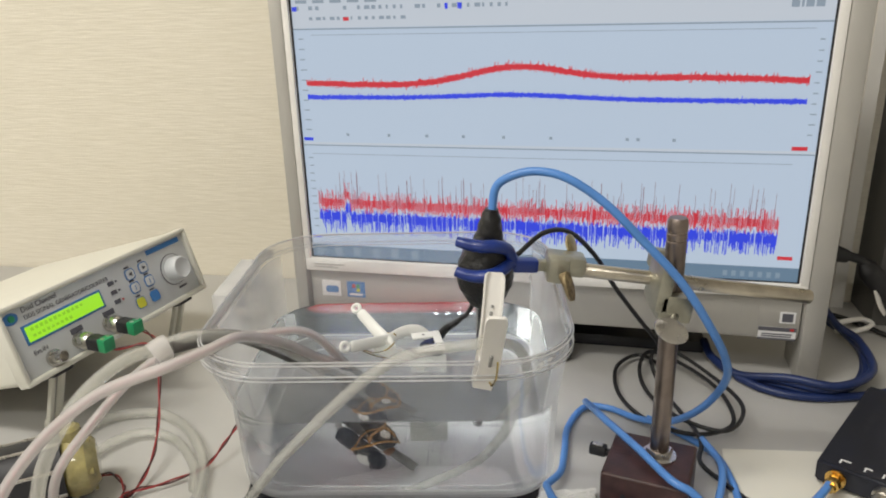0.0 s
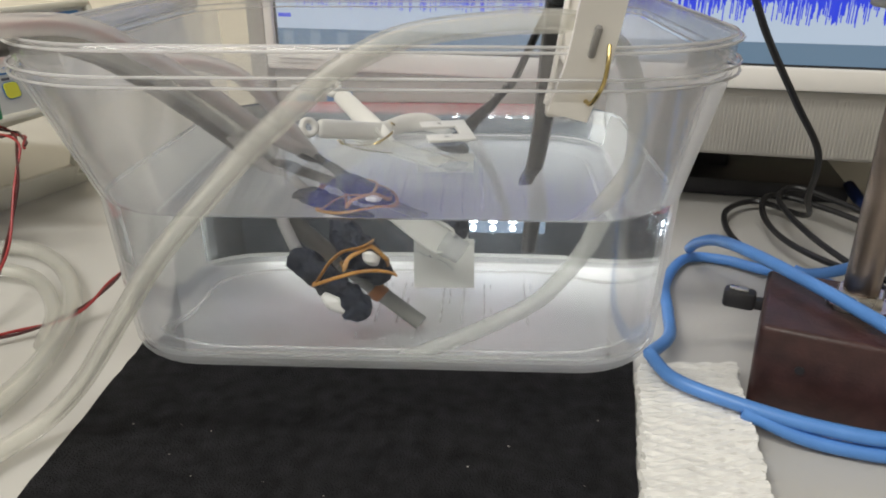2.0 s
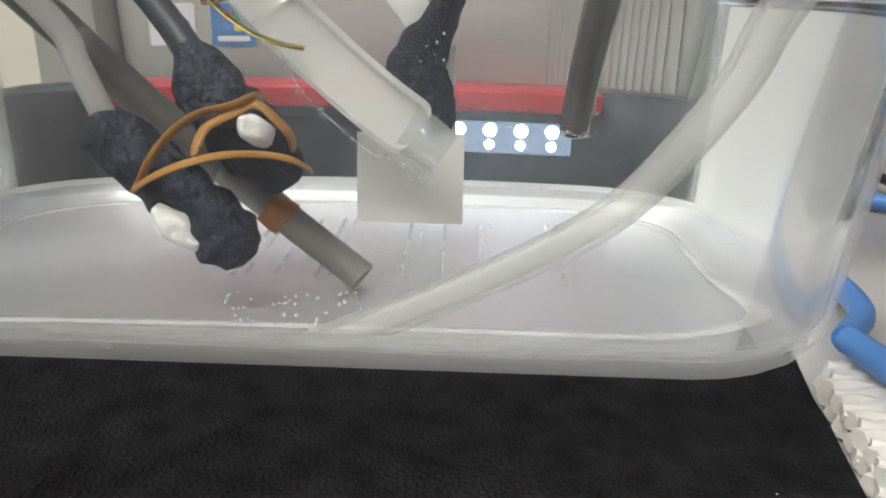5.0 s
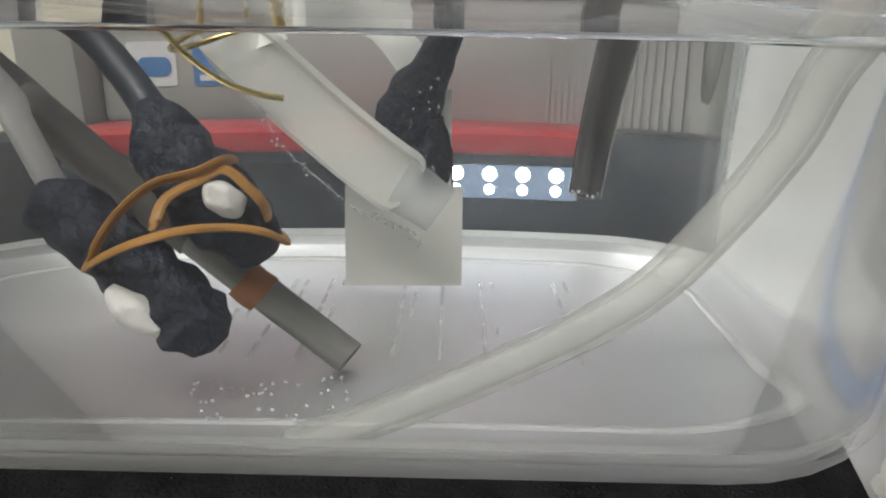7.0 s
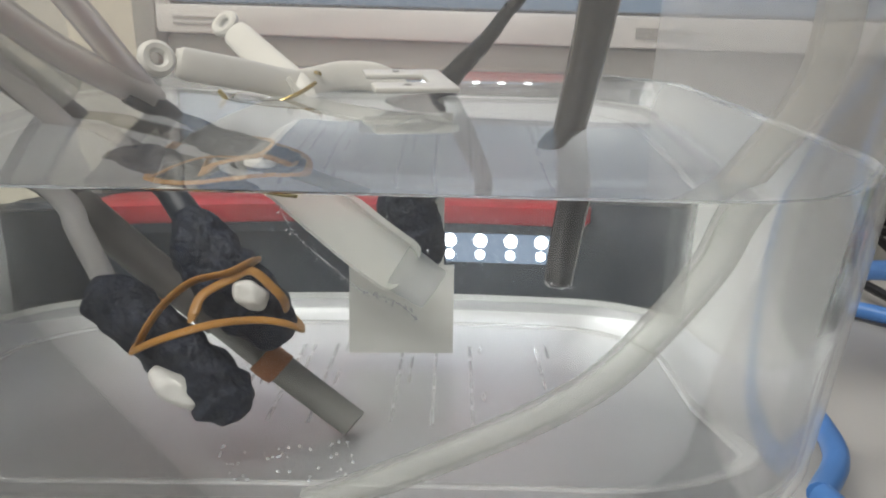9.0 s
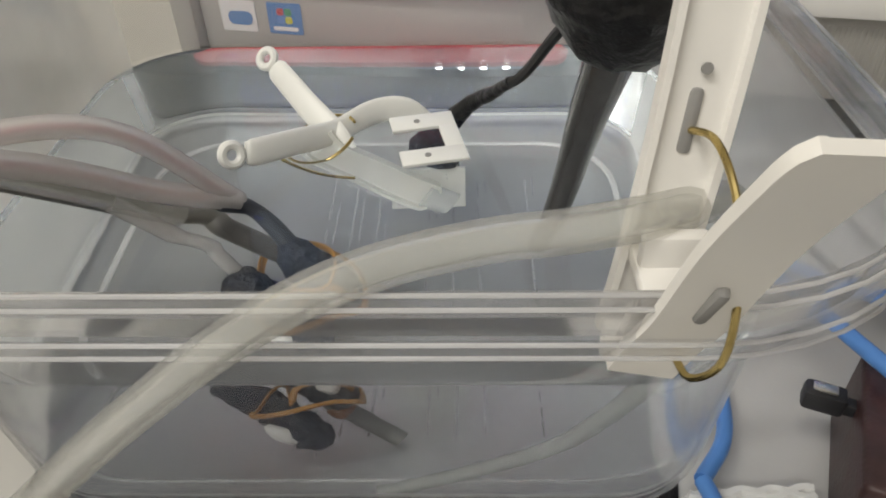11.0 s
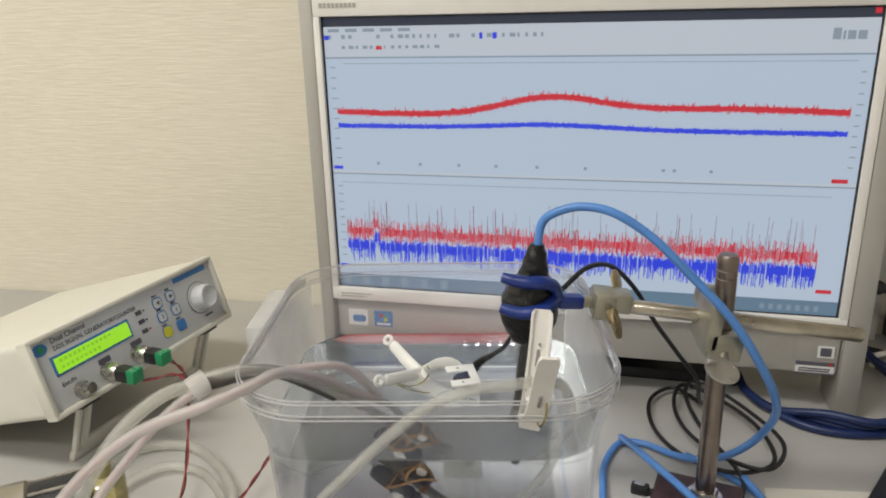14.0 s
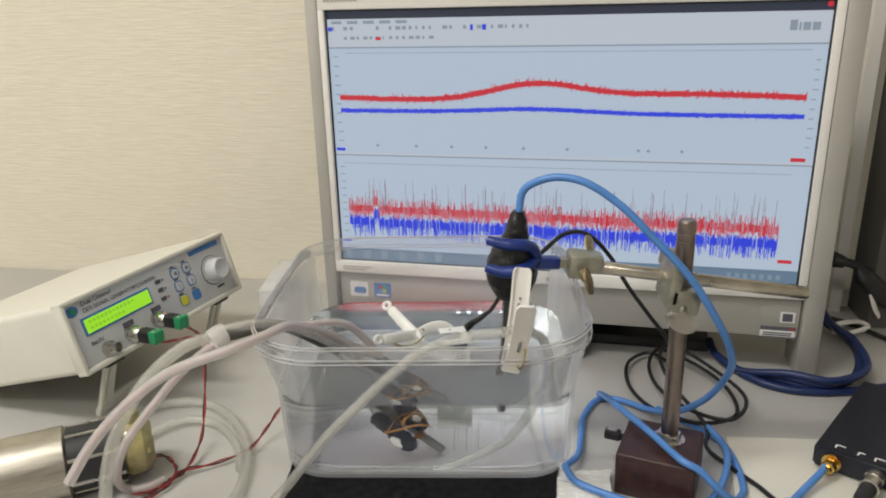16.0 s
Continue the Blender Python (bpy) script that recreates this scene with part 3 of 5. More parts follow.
def wall_at(z, off=0.0, r=0.042):
    """The tub's outline at a height, drawn in by off; the front leans out more than the other sides."""
    k, u = (z - 0.0097) / 0.0615, max(0.0, z - 0.0712)
    hx, yf, yb = 0.1095 + 0.0023 * k, 0.4355 - 0.0085 * k - 0.54 * u, 0.6135 + 0.0035 * k
    return (hx - off, (yb - yf) / 2 - off, r - off, z, (yf + yb) / 2 - TY)


def foot(off, angles):
    """The rounded foot of the tub, drawn in by off."""
    arc = [(R0 * (1 - math.cos(radians(a))), R0 * (1 - math.sin(radians(a)))) for a in angles]
    return [(BX - d - off, BY - d - off, 0.036 - off - d, 0.0022 + off + h) for d, h in arc]


def tub():
    ob = thing("plastic_tub", (TX, TY, 0.002), label="clear frosted plastic tub half full of water", category="tub")
    angles = (90, 78, 66, 54, 42, 30, 18, 6)
    bm = loft(foot(0, angles) + [wall_at(0.0712), wall_at(0.1215, 0, 0.046), wall_at(0.1217, T, 0.046), wall_at(0.0712, T)] + list(reversed(foot(T, angles))), centre=(TX, TY))
    body = part("body", bm, TUB, ob, world_coords=True)
    body.data.materials.append(TUBSIDE)
    body.data.materials.append(TUBFLOOR)
    body.data.materials.append(TUBUPPER)
    for p in body.data.polygons:
        p.material_index = 2 if abs(p.normal.z) > 0.8 else (1 if abs(p.normal.y) < 0.6 or p.center.z < 0.0075 else (3 if p.center.z > 0.075 else 0))
    turn = ((-0.0024, 0.1215), (-0.0024, 0.1246), (-0.0008, 0.1251), (-0.0009, 0.1300), (-0.0022, 0.1315), (-0.0012, 0.1327), (0.0006, 0.1325), (0.0016, 0.1222))

    def lip(o, z):
        hx, hy, r, _, sh = wall_at(0.1215, o, 0.048)
        return (hx, hy, r, z, sh)
    rim = loft([lip(o, z) for o, z in turn], cap_low=False, cap_high=False, centre=(TX, TY))
    rim_ob = part("rim", rim, RIM, ob, "rolled rim with raised ribs", world_coords=True)
    # ribs are whiter than the rim, their edge highlights put into the colour
    for o, z in ((-0.0025, 0.1217), (-0.0026, 0.1246), (-0.0024, 0.1315), (-0.0008, 0.1328)):
        hx, hy, r, _, sh = lip(o, z)
        part("rib", sweep([(TX + x, TY + sh + y, z) for x, y in outline(hx, hy, r, 10)], 0.00042, 6, straight=True, close=True), RIB_GLINT, rim_ob, world_coords=True)
    lug = merged(box(0.016, 0.074, 0.0016, (TX - 0.1230, 0.540, 0.1265), 0.0006), box(0.0016, 0.074, 0.022, (TX - 0.1305, 0.540, 0.1160), 0.0006), box(0.0016, 0.030, 0.016, (TX - 0.1297, 0.523, 0.0985), 0.0006),
                 box(0.014, 0.0016, 0.026, (TX - 0.1230, 0.5035, 0.113), 0.0005), box(0.014, 0.0016, 0.026, (TX - 0.1230, 0.5765, 0.113), 0.0005), box(0.012, 0.0014, 0.020, (TX - 0.1230, 0.532, 0.116), 0.0004))
    part("lid_catch", lug, CATCH, ob, "frosted catch hanging from the short side", world_coords=True)
    ring = loft([(0.0940, 0.0670, 0.030, 0.0056), (0.0935, 0.0665, 0.030, 0.0062), (0.0920, 0.0650, 0.029, 0.0062), (0.0915, 0.0645, 0.029, 0.0056)], False, False, centre=(TX, TY))
    part("floor_ring", ring, CATCH, ob, world_coords=True)
    # faint moulded lines of print on the floor of the tub
    r = random.Random(3)
    bars = []
    for k in range(9):
        x = -0.022 + 0.0095 * k
        if k in (3, 7):
            continue
        for q in range(5):
            y0 = 0.502 + 0.014 * q
            bars.append(box(0.0009, 0.008 + 0.005 * r.random(), 0.0003, (x, y0, 0.0062)))
            if r.random() < 0.6:
                bars.append(box(0.0008, 0.006 + 0.006 * r.random(), 0.0003, (x + 0.003, y0 + 0.002, 0.0062)))
    part("moulded_print", merged(*bars), LABELW_SOFT, ob, world_coords=True)
    return ob


LABELW_SOFT = cloudy("faint_moulded_print", (0.85, 0.87, 0.9), haze=0.15, gloss=0.02)
tub()

W = T + 0.0004
water = loft(foot(W + 0.0003, (90, 82, 74, 66, 58, 50, 42, 34, 26, 18, 6)) + [wall_at(0.0690, W), wall_at(0.0702, W - 0.0001), wall_at(0.0696, W + 0.0009), wall_at(0.0694, W + 0.0029)], centre=(TX, TY))
wat = tagged(part("water", water, WATERM), "clear still water filling over half the tub", "water")
wat.visible_shadow = False
wat.data.materials.append(WATERFROST)
wat.data.materials.append(WATERFLOOR)
for p in wat.data.polygons:
    p.material_index = 2 if p.normal.z < -0.4 else (0 if p.normal.z > 0.3 or abs(p.normal.y) > 0.55 else 1)

# the milky inner face of the tub's foot, seen through the water
V = W + 0.0012
face = loft(foot(V, (90, 75, 60, 45, 30, 15)) + [wall_at(0.0684, V)], cap_high=False, centre=(TX, TY))
face.normal_update()
bmesh.ops.delete(face, geom=[f for f in face.faces if abs(f.normal.y) > 0.45 and abs(f.normal.z) < 0.35], context="FACES")
skin = part("inner_face", face, FILM, bpy.data.objects["plastic_tub"], "milky inside of the floor and ends", world_coords=True)
skin.data.materials.append(FILMSIDE)
for name in ("body", "inner_face"):
    bpy.data.objects[name].visible_shadow = False
for p in skin.data.polygons:
    p.material_index = 0 if abs(p.normal.z) > 0.5 else 1

# ---- the lamp behind the tub ----
LEDM = glowing("white_led_glow", (0.95, 0.98, 1.0), 16.0)
LENS = glowing("lit_lens_strip", (0.36, 0.47, 0.62), 0.7)


def work_light():
    ob = thing("led_work_light", (0.012, 0.6475, 0), label="dark rubber LED work light with a red stripe, switched on", category="work light")
    body = loft([(0.128, 0.013, 0.011, 0.0005), (0.132, 0.017, 0.014, 0.004), (0.132, 0.0175, 0.014, 0.024), (0.130, 0.0150, 0.012, 0.0330), (0.124, 0.009, 0.008, 0.0385)])
    part("body", body, SLATE, ob)
    part("lens_hood", loft([(0.080, 0.0150, 0.005, 0.0288), (0.081, 0.0158, 0.005, 0.0324)], centre=(-0.020, -0.0085)), SLATE, ob, "dark hood over the lens")
    top = loft([(0.083, 0.0162, 0.006, 0.0324), (0.084, 0.0170, 0.006, 0.0338), (0.084, 0.0168, 0.006, 0.0385), (0.081, 0.0135, 0.005, 0.0402)], centre=(-0.020, -0.0085))
    part("top_cover", top, RED, ob, "glossy red top cover standing over the lens")
    part("end_cap", loft([(0.016, 0.0135, 0.011, 0.0006), (0.017, 0.0182, 0.0145, 0.005), (0.017, 0.0185, 0.0145, 0.025), (0.015, 0.0152, 0.012, 0.0365)], centre=(-0.114, 0)), DARKP, ob)
    lens = part("lens", box(0.060, 0.002, 0.0108, (0.0250, -0.0182, 0.0228), 0.0006), LENS, ob, "clear lens strip")
    # lower, smaller row is the reflection of the LEDs, built as glowing discs
    for row, size in ((0.0254, 1.0), (0.0204, 0.72)):
        for k in range(5):
            part("led", lathe([(0.0023 * size, 0), (0.0023 * size, 0.0007), (0.0012 * size, 0.0012)], pose(0.0058 + 0.0106 * k, -0.0192, row, 90), 12), LEDM, lens)
    return ob


work_light()

# ---- the clamp stand ----


def stand():
    c = Vector((0.1665, 0.4395, 0))
    ob = thing("clamp_stand", c, label="maroon magnetic base with steel post, boss heads and rod", category="stand")
    rot = pose(0, 0, 0, 0, 0, -22.5)
    base = part("base", box(0.0545, 0.0525, 0.0335, m=Matrix.Translation((0, 0, 0.01675)) @ rot, bevel=0.0022, seg=3), MAROON, ob, "maroon painted iron block")
    part("stopper", merged(box(0.012, 0.007, 0.0075, m=rot @ pose(-0.036, 0.008, 0.0265), bevel=0.0015), box(0.010, 0.0045, 0.0045, m=rot @ pose(-0.029, 0.008, 0.0255), bevel=0.001)), DARKP, base)
    part("stopper_cap", box(0.007, 0.0035, 0.001, m=rot @ pose(-0.0365, 0.008, 0.0306), bevel=0.0003), STEEL, base)
    px, py = 0.0065, 0.004
    part("foot_screw", lathe([(0.0016, 0), (0.0016, 0.0006)], rot @ pose(-0.012, -0.0262, 0.019, 90), 10), DARKP, base)
    part("nut", lathe([(0.0090, 0.0335), (0.0090, 0.0380), (0.0082, 0.0392)], Matrix.Translation((px, py, 0)), 6), STEEL, ob, "hexagon nut at the foot of the post")
    part("washer", lathe([(0.0112, 0.0332), (0.0112, 0.0347)], Matrix.Translation((px, py, 0)), 28), STEEL, ob)
    prof = [(0.0061, 0.036), (0.0061, 0.1840), (0.0056, 0.1844), (0.0056, 0.1852), (0.0061, 0.1856), (0.0061, 0.1890), (0.0056, 0.1894), (0.0056, 0.1902), (0.0061, 0.1906), (0.0061, 0.1965), (0.0050, 0.1985)]
    part("post", lathe(prof, Matrix.Translation((px, py, 0)), 28), POSTSTEEL, ob, "browned steel post with two grooves")
    a, b = Vector((0.100, 0.4555, 0.1645)) - c, Vector((0.262, 0.4545, 0.1415)) - c
    part("rod", lathe([(0.0036, 0), (0.0045, 0.0012), (0.0045, (b - a).length - 0.001), (0.0038, (b - a).length)], along(a, b), 24), RODSTEEL, ob, "worn nickel cross rod")
    # boss on the post
    tilt = pose(0, 0, 0, 0, 8, 0)
    boss = part("post_boss", box(0.0205, 0.030, 0.017, m=Matrix.Translation((px - 0.0005, py + 0.002, 0.1445)) @ tilt, bevel=0.0018), CAST, ob)
    part("boss_cheek", box(0.0085, 0.030, 0.028, m=Matrix.Translation((px - 0.0075, py + 0.002, 0.1560)) @ tilt, bevel=0.0018), CAST, boss)
    part("boss_hook", box(0.018, 0.008, 0.012, m=Matrix.Translation((px - 0.002, py + 0.019, 0.1660)) @ tilt, bevel=0.0018), CAST, boss)
    part("screw", lathe([(0.0026, 0), (0.0026, 0.010)], along((px - 0.001, py - 0.012, 0.1405), (px - 0.006, py - 0.024, 0.1375)), 12), STEEL, boss)
    part("thumb_wing", lathe([(0.0085, 0), (0.0112, 0.0008), (0.0112, 0.0022), (0.0085, 0.003)], Matrix.Translation((px - 0.0065, py - 0.024, 0.1365)) @ pose(0, 0, 0, 62, 28, 0) @ Matrix.Diagonal((1, 0.62, 1, 1)), 20), STEEL, boss)
    # boss on the rod's end
    bc = Vector((0.1085, 0.4525, 0.1665)) - c
    boss = part("rod_boss", merged(box(0.024, 0.0165, 0.0125, m=Matrix.Translation(bc) @ pose(0, 0, 0.001, 0, 8, 0), bevel=0.0022), box(0.013, 0.019, 0.0165, m=Matrix.Translation(bc) @ pose(-0.005, -0.001, -0.0008, 0, 8, 0), bevel=0.002)), CAST, ob)
    part("screw", lathe([(0.0023, 0), (0.0023, 0.010)], along(bc + Vector((-0.003, -0.008, -0.003)), bc + Vector((-0.0015, -0.017, -0.006)) ), 12), RUST, boss)
    part("thumb_screw", lathe([(0.0055, 0), (0.0082, 0.0008), (0.0082, 0.0024), (0.0055, 0.0032)], Matrix.Translation(bc + Vector((-0.001, -0.0175, -0.0075))) @ pose(0, 0, 0, 20, 72, 0) @ Matrix.Diagonal((1.15, 0.9, 1, 1)), 20), RUST, boss, "rusty brass thumb screw")
    part("thumb_screw", lathe([(0.0045, 0), (0.0068, 0.0008), (0.0068, 0.0022), (0.0045, 0.003)], Matrix.Translation(bc + Vector((0.004, 0.013, 0.008))) @ pose(0, 0, 0, 25, 66, 0), 20), BRASS, boss)
    # dipped jaws that grip the probe
    jaw = part("jaw_stem", merged(box(0.016, 0.008, 0.0082, m=Matrix.Translation(Vector((0.0835, 0.4490, 0.1680)) - c) @ pose(0, 0, 0, 0, 6, 12), bevel=0.0012)), BLUEGRIP, ob, "navy vinyl-dipped clamp jaws")
    part("jaw_shank", box(0.016, 0.006, 0.0065, m=Matrix.Translation(Vector((0.0965, 0.4520, 0.1665)) - c) @ pose(0, 0, 0, 0, 6, 12), bevel=0.0006), CAST, ob)
    for line in ([(0.0425, 0.4375, 0.1880), (0.0465, 0.4362, 0.1872), (0.0514, 0.4355, 0.1862), (0.0580, 0.4345, 0.1856), (0.0640, 0.4355, 0.1852), (0.0690, 0.4390, 0.1832), (0.0730, 0.4430, 0.1800), (0.0755, 0.4460, 0.1735), (0.0770, 0.4470, 0.1690)],
                 [(0.0415, 0.4375, 0.1690), (0.0465, 0.4360, 0.1676), (0.0532, 0.4350, 0.1664), (0.0600, 0.4345, 0.1668), (0.0650, 0.4360, 0.1676), (0.0700, 0.4395, 0.1690), (0.0735, 0.4435, 0.1702), (0.0770, 0.4470, 0.1690)]):
        part("jaw_prong", sweep([Vector(q) - c for q in line], lambda t: 0.0031 + 0.0009 * math.sin(3.1 * t), 14, 6), BLUEGRIP, jaw)
    part("rear_jaw", sweep([Vector(q) - c for q in ((0.0530, 0.4735, 0.167), (0.0590, 0.4742, 0.167), (0.0690, 0.4710, 0.167), (0.0760, 0.4620, 0.168), (0.0790, 0.4530, 0.168))], 0.0034, 12, 6), BLUEGRIP, jaw)
    return ob


stand()


def probe():
    ob = thing("probe", (0.06, 0.452, 0.14), label="tape-wrapped probe with a grey rod dipping into the water", category="probe")
    part("tape_wrap", sweep([(0.0636, 0.4500, 0.2040), (0.0630, 0.4500, 0.1980), (0.0622, 0.4502, 0.1880), (0.0612, 0.4510, 0.1800), (0.0600, 0.4525, 0.1705), (0.0595, 0.4540, 0.1590), (0.0592, 0.4560, 0.1475), (0.0590, 0.4590, 0.1405)],
                            lambda t: float(np.interp(t, (0, 0.12, 0.3, 0.45, 0.6, 0.75, 0.9, 1), (0.0042, 0.0060, 0.0085, 0.0125, 0.0175, 0.0175, 0.0125, 0.007))), 22, 7, lump=0.10), TAPE, ob, "bulging black tape wrap", world_coords=True)
    part("rod", sweep([(0.0590, 0.4585, 0.140), (0.0580, 0.475, 0.112), (0.0570, 0.487, 0.086), (0.0540, 0.496, 0.0585), (0.0528, 0.5, 0.0431), (0.0526, 0.5005, 0.0397)], lambda t: float(np.interp(t, (0, 0.3, 0.6, 0.95, 1), (0.0056, 0.0042, 0.0034, 0.0031, 0.0018))), 16, 6), DKROD, ob, "dark grey tapering rod", world_coords=True)
    part("cable", sweep([(0.0636, 0.450, 0.2020), (0.0661, 0.450, 0.217), (0.075, 0.448, 0.2242), (0.0892, 0.445, 0.2277), (0.1067, 0.44, 0.2245), (0.128, 0.435, 0.2106), (0.1497, 0.43, 0.1892), (0.1717, 0.425, 0.1657), (0.1904, 0.425, 0.1379),
                         (0.2068, 0.435, 0.1083), (0.2150, 0.455, 0.0804), (0.2097, 0.48, 0.0454), (0.196, 0.505, 0.019), (0.180, 0.530, 0.006), (0.160, 0.550, 0.0034), (0.141, 0.551, 0.0034), (0.124, 0.522, 0.0034), (0.1175, 0.490, 0.0045), (0.1110, 0.4610, 0.0080), (0.0990, 0.4430, 0.0105)], 0.0026, 12, 7), BLUE, ob, "sky blue coaxial cable in an arch", world_coords=True)
    return ob


probe()

# ---- the signal generator ----
GEN = Matrix.Translation((-0.2788, 0.4932, 0.0601)) @ Matrix(((0.3397, -0.9014, -0.2686, 0), (0.9405, 0.3256, 0.0970, 0), (0, -0.2855, 0.9584, 0), (0, 0, 0, 1)))


def generator():
    wd, ht, dp = 0.199, 0.060, 0.205
    ob = thing("signal_generator", m=GEN, label="ivory signal generator with lit green display propped on its legs", category="instrument")
    case = bmesh.new()
    bmesh.ops.create_cube(case, size=1, matrix=Matrix.Translation((wd / 2, dp / 2, ht / 2)) @ Matrix.Diagonal((wd, dp, ht, 1)))
    bmesh.ops.bevel(case, geom=list(case.edges), offset=0.006, segments=4, affect="EDGES", profile=0.6)
    part("case", case, INSTR, ob)
    bez = merged(box(wd + 0.003, 0.012, 0.0045, (wd / 2, -0.001, ht - 0.001), 0.0018), box(wd + 0.003, 0.012, 0.0045, (wd / 2, -0.001, 0.001), 0.0018),
                 box(0.0045, 0.012, ht - 0.002, (0.0005, -0.001, ht / 2), 0.0018), box(0.0045, 0.012, ht - 0.002, (wd - 0.0005, -0.001, ht / 2), 0.0018))
    part("front_frame", bez, INSTR, ob)
    pan = part("front_panel", box(wd - 0.006, 0.003, ht - 0.006, (wd / 2, -0.0015, ht / 2), 0.0006), FACE, ob, "pale grey printed front panel")
    f = -0.0033
    lcd_back = glowing("lit_lcd_green", (0.38, 0.86, 0.02), 0.85)
    part("display_frame", box(0.0755, 0.0012, 0.0155, (0.0515, f, 0.0347), 0.0006), INKB, pan)
    lcd = part("display", box(0.0715, 0.0010, 0.0118, (0.0515, f - 0.0006, 0.0347), 0.0003), lcd_back, pan, "lit yellow-green character display")
    lcd_ink = glowing("lcd_ink", (0.28, 0.68, 0.015), 0.8)
    r = random.Random(5)
    rows = []
    for row, n in ((0.0377, 12), (0.0325, 9)):
        for k in range(n):
            rows.append(box(0.0024, 0.0003, 0.0028 * (0.6 + 0.4 * r.random()), (0.021 + 0.0042 * k, f - 0.0012, row)))
    part("display_characters", merged(*rows), lcd_ink, lcd)
    part("brand_badge", lathe([(0.0062, 0), (0.0062, 0.0006)], Matrix.Translation((0.0095, f + 0.0006, 0.0505)) @ pose(0, 0, 0, 90) @ Matrix.Diagonal((1, 0.72, 1, 1)), 24), INKB, pan)
    part("brand_badge_dot", lathe([(0.0026, 0), (0.0026, 0.0005)], Matrix.Translation((0.0100, f - 0.0001, 0.0505)) @ pose(0, 0, 0, 90), 16), GREEN, pan)
    writing("Dual Channel", 0.0058, pose(0.0195, f, 0.0515, 90), INK, pan)
    writing("DDS SIGNAL GENERATOR/COUNTER", 0.0049, pose(0.0195, f, 0.0458, 90), INK, pan)
    writing("Ext.IN", 0.0050, pose(0.0150, f, 0.0185, 90), INK, pan)
    part("brand_strip", box(0.042, 0.0004, 0.0045, (0.170, f, 0.0532)), INKB, pan)
    for x in (0.0556, 0.0889):
        part("channel_label", box(0.0115, 0.0004, 0.0045, (x, f, 0.0212)), INK, pan)
    for k, (mt, z) in enumerate(((INK, 0.0425), (INK, 0.0345), (INKR, 0.0262))):
        part("indicator_label", box(0.0062, 0.0004, 0.0036, (0.102, f, z)), INK, pan)
        part("indicator", lathe([(0.0009, 0), (0.0009, 0.0008)], pose(0.1075, f, z, 90), 10), mt, pan)
    for x, z, mt, big in ((0.124, 0.0425, LABELW, 1), (0.140, 0.0431, LABELW, 1), (0.124, 0.030, LABELW, 1), (0.141, 0.030, LABELW, 1), (0.124, 0.0158, YELLOW, 0), (0.141, 0.0155, INKB, 0)):
        ring = part("key_outline", slab(0.0105, 0.0100, 0.0004, 0.003), INKB, pan)
        ring.matrix_basis = pose(x, f, z, 90)
        key = part("key", slab(0.0086 if big else 0.0094, 0.0082 if big else 0.009, 0.0010, 0.0024, edge=0.0003), mt if not big else FACE, pan)
        key.matrix_basis = pose(x, f, z, 90)
        if big and z > 0.04:
            tri = bmesh.new()
            s = -1 if x < 0.13 else 1
            tri.faces.new([tri.verts.new(q) for q in ((0.0022 * s, 0, 0.0012), (-0.0016 * s, -0.002 * s, 0.0012), (-0.0016 * s, 0.002 * s, 0.0012))][::1])
            part("arrow", tri, INK, key, smooth=False)
        elif big:
            part("key_print", box(0.0007, 0.004, 0.0002, (0, 0, 0.0011)), INKB, key)
        part("key_legend", box(0.005, 0.0003, 0.0015, (x - 0.001, f, z + 0.0066)), INK, pan)
    part("knob_skirt", lathe([(0.0148, 0), (0.0148, 0.0004)], pose(0.1720, f + 0.0002, 0.0295, 90), 36), INK, pan)
    part("knob_ring", lathe([(0.0141, 0), (0.0141, 0.0008)], pose(0.1720, f, 0.0295, 90), 36), FACE, pan)
    part("knob", lathe([(0.0112, 0), (0.0110, 0.010), (0.0100, 0.0125), (0.0088, 0.0128), (0.0075, 0.0118)], pose(0.1720, f, 0.0295, 90), 36), FACE, pan, "round grey turning knob")
    part("knob_print", box(0.010, 0.0004, 0.0018, (0.176, f, 0.0115)), INK, pan)
    for x, z in ((0.0281, 0.0102), (0.0540, 0.0125), (0.0853, 0.0130)):
        soc = part("socket", lathe([(0.0066, 0), (0.0066, 0.003), (0.0049, 0.003), (0.0049, 0.012), (0.0040, 0.012), (0.0040, 0.004)], pose(x, f, z, 90), 22), STEEL, pan, "nickel bayonet socket")
        part("lug", merged(box(0.0024, 0.0018, 0.0018, (x - 0.0052, f - 0.009, z)), box(0.0024, 0.0018, 0.0018, (x + 0.0052, f - 0.009, z))), STEEL, soc)
    # tilting bail under the front edge
    bail = part("bail", box(0.132, 0.004, 0.017, m=pose(0.1085, 0.0405, -0.0430, 36), bevel=0.0012), INSTR, ob, "folding grey prop bail")
    for x in (0.0375, 0.1795):
        for dx in (-0.0045, 0.0045):
            part("bail_arm", box(0.0042, 0.0045, 0.060, m=along((x + dx, 0.0455, -0.0495), (x + dx, 0.0100, 0.0)) @ pose(0, 0, 0.030), bevel=0.001), INSTR, bail)
        part("bail_foot", box(0.0150, 0.006, 0.010, m=pose(x, 0.0435, -0.0462, 36), bevel=0.0015), INSTR, bail)
        part("bail_hinge", box(0.019, 0.014, 0.008, m=pose(x, 0.012, -0.0025), bevel=0.0015), DARKP, ob)
    for x in (0.02, 0.18):
        part("rear_pad", box(0.014, 0.014, 0.0014, (x, 0.190, -0.0005), 0.0004), DARKP, ob)
    return ob


generator()


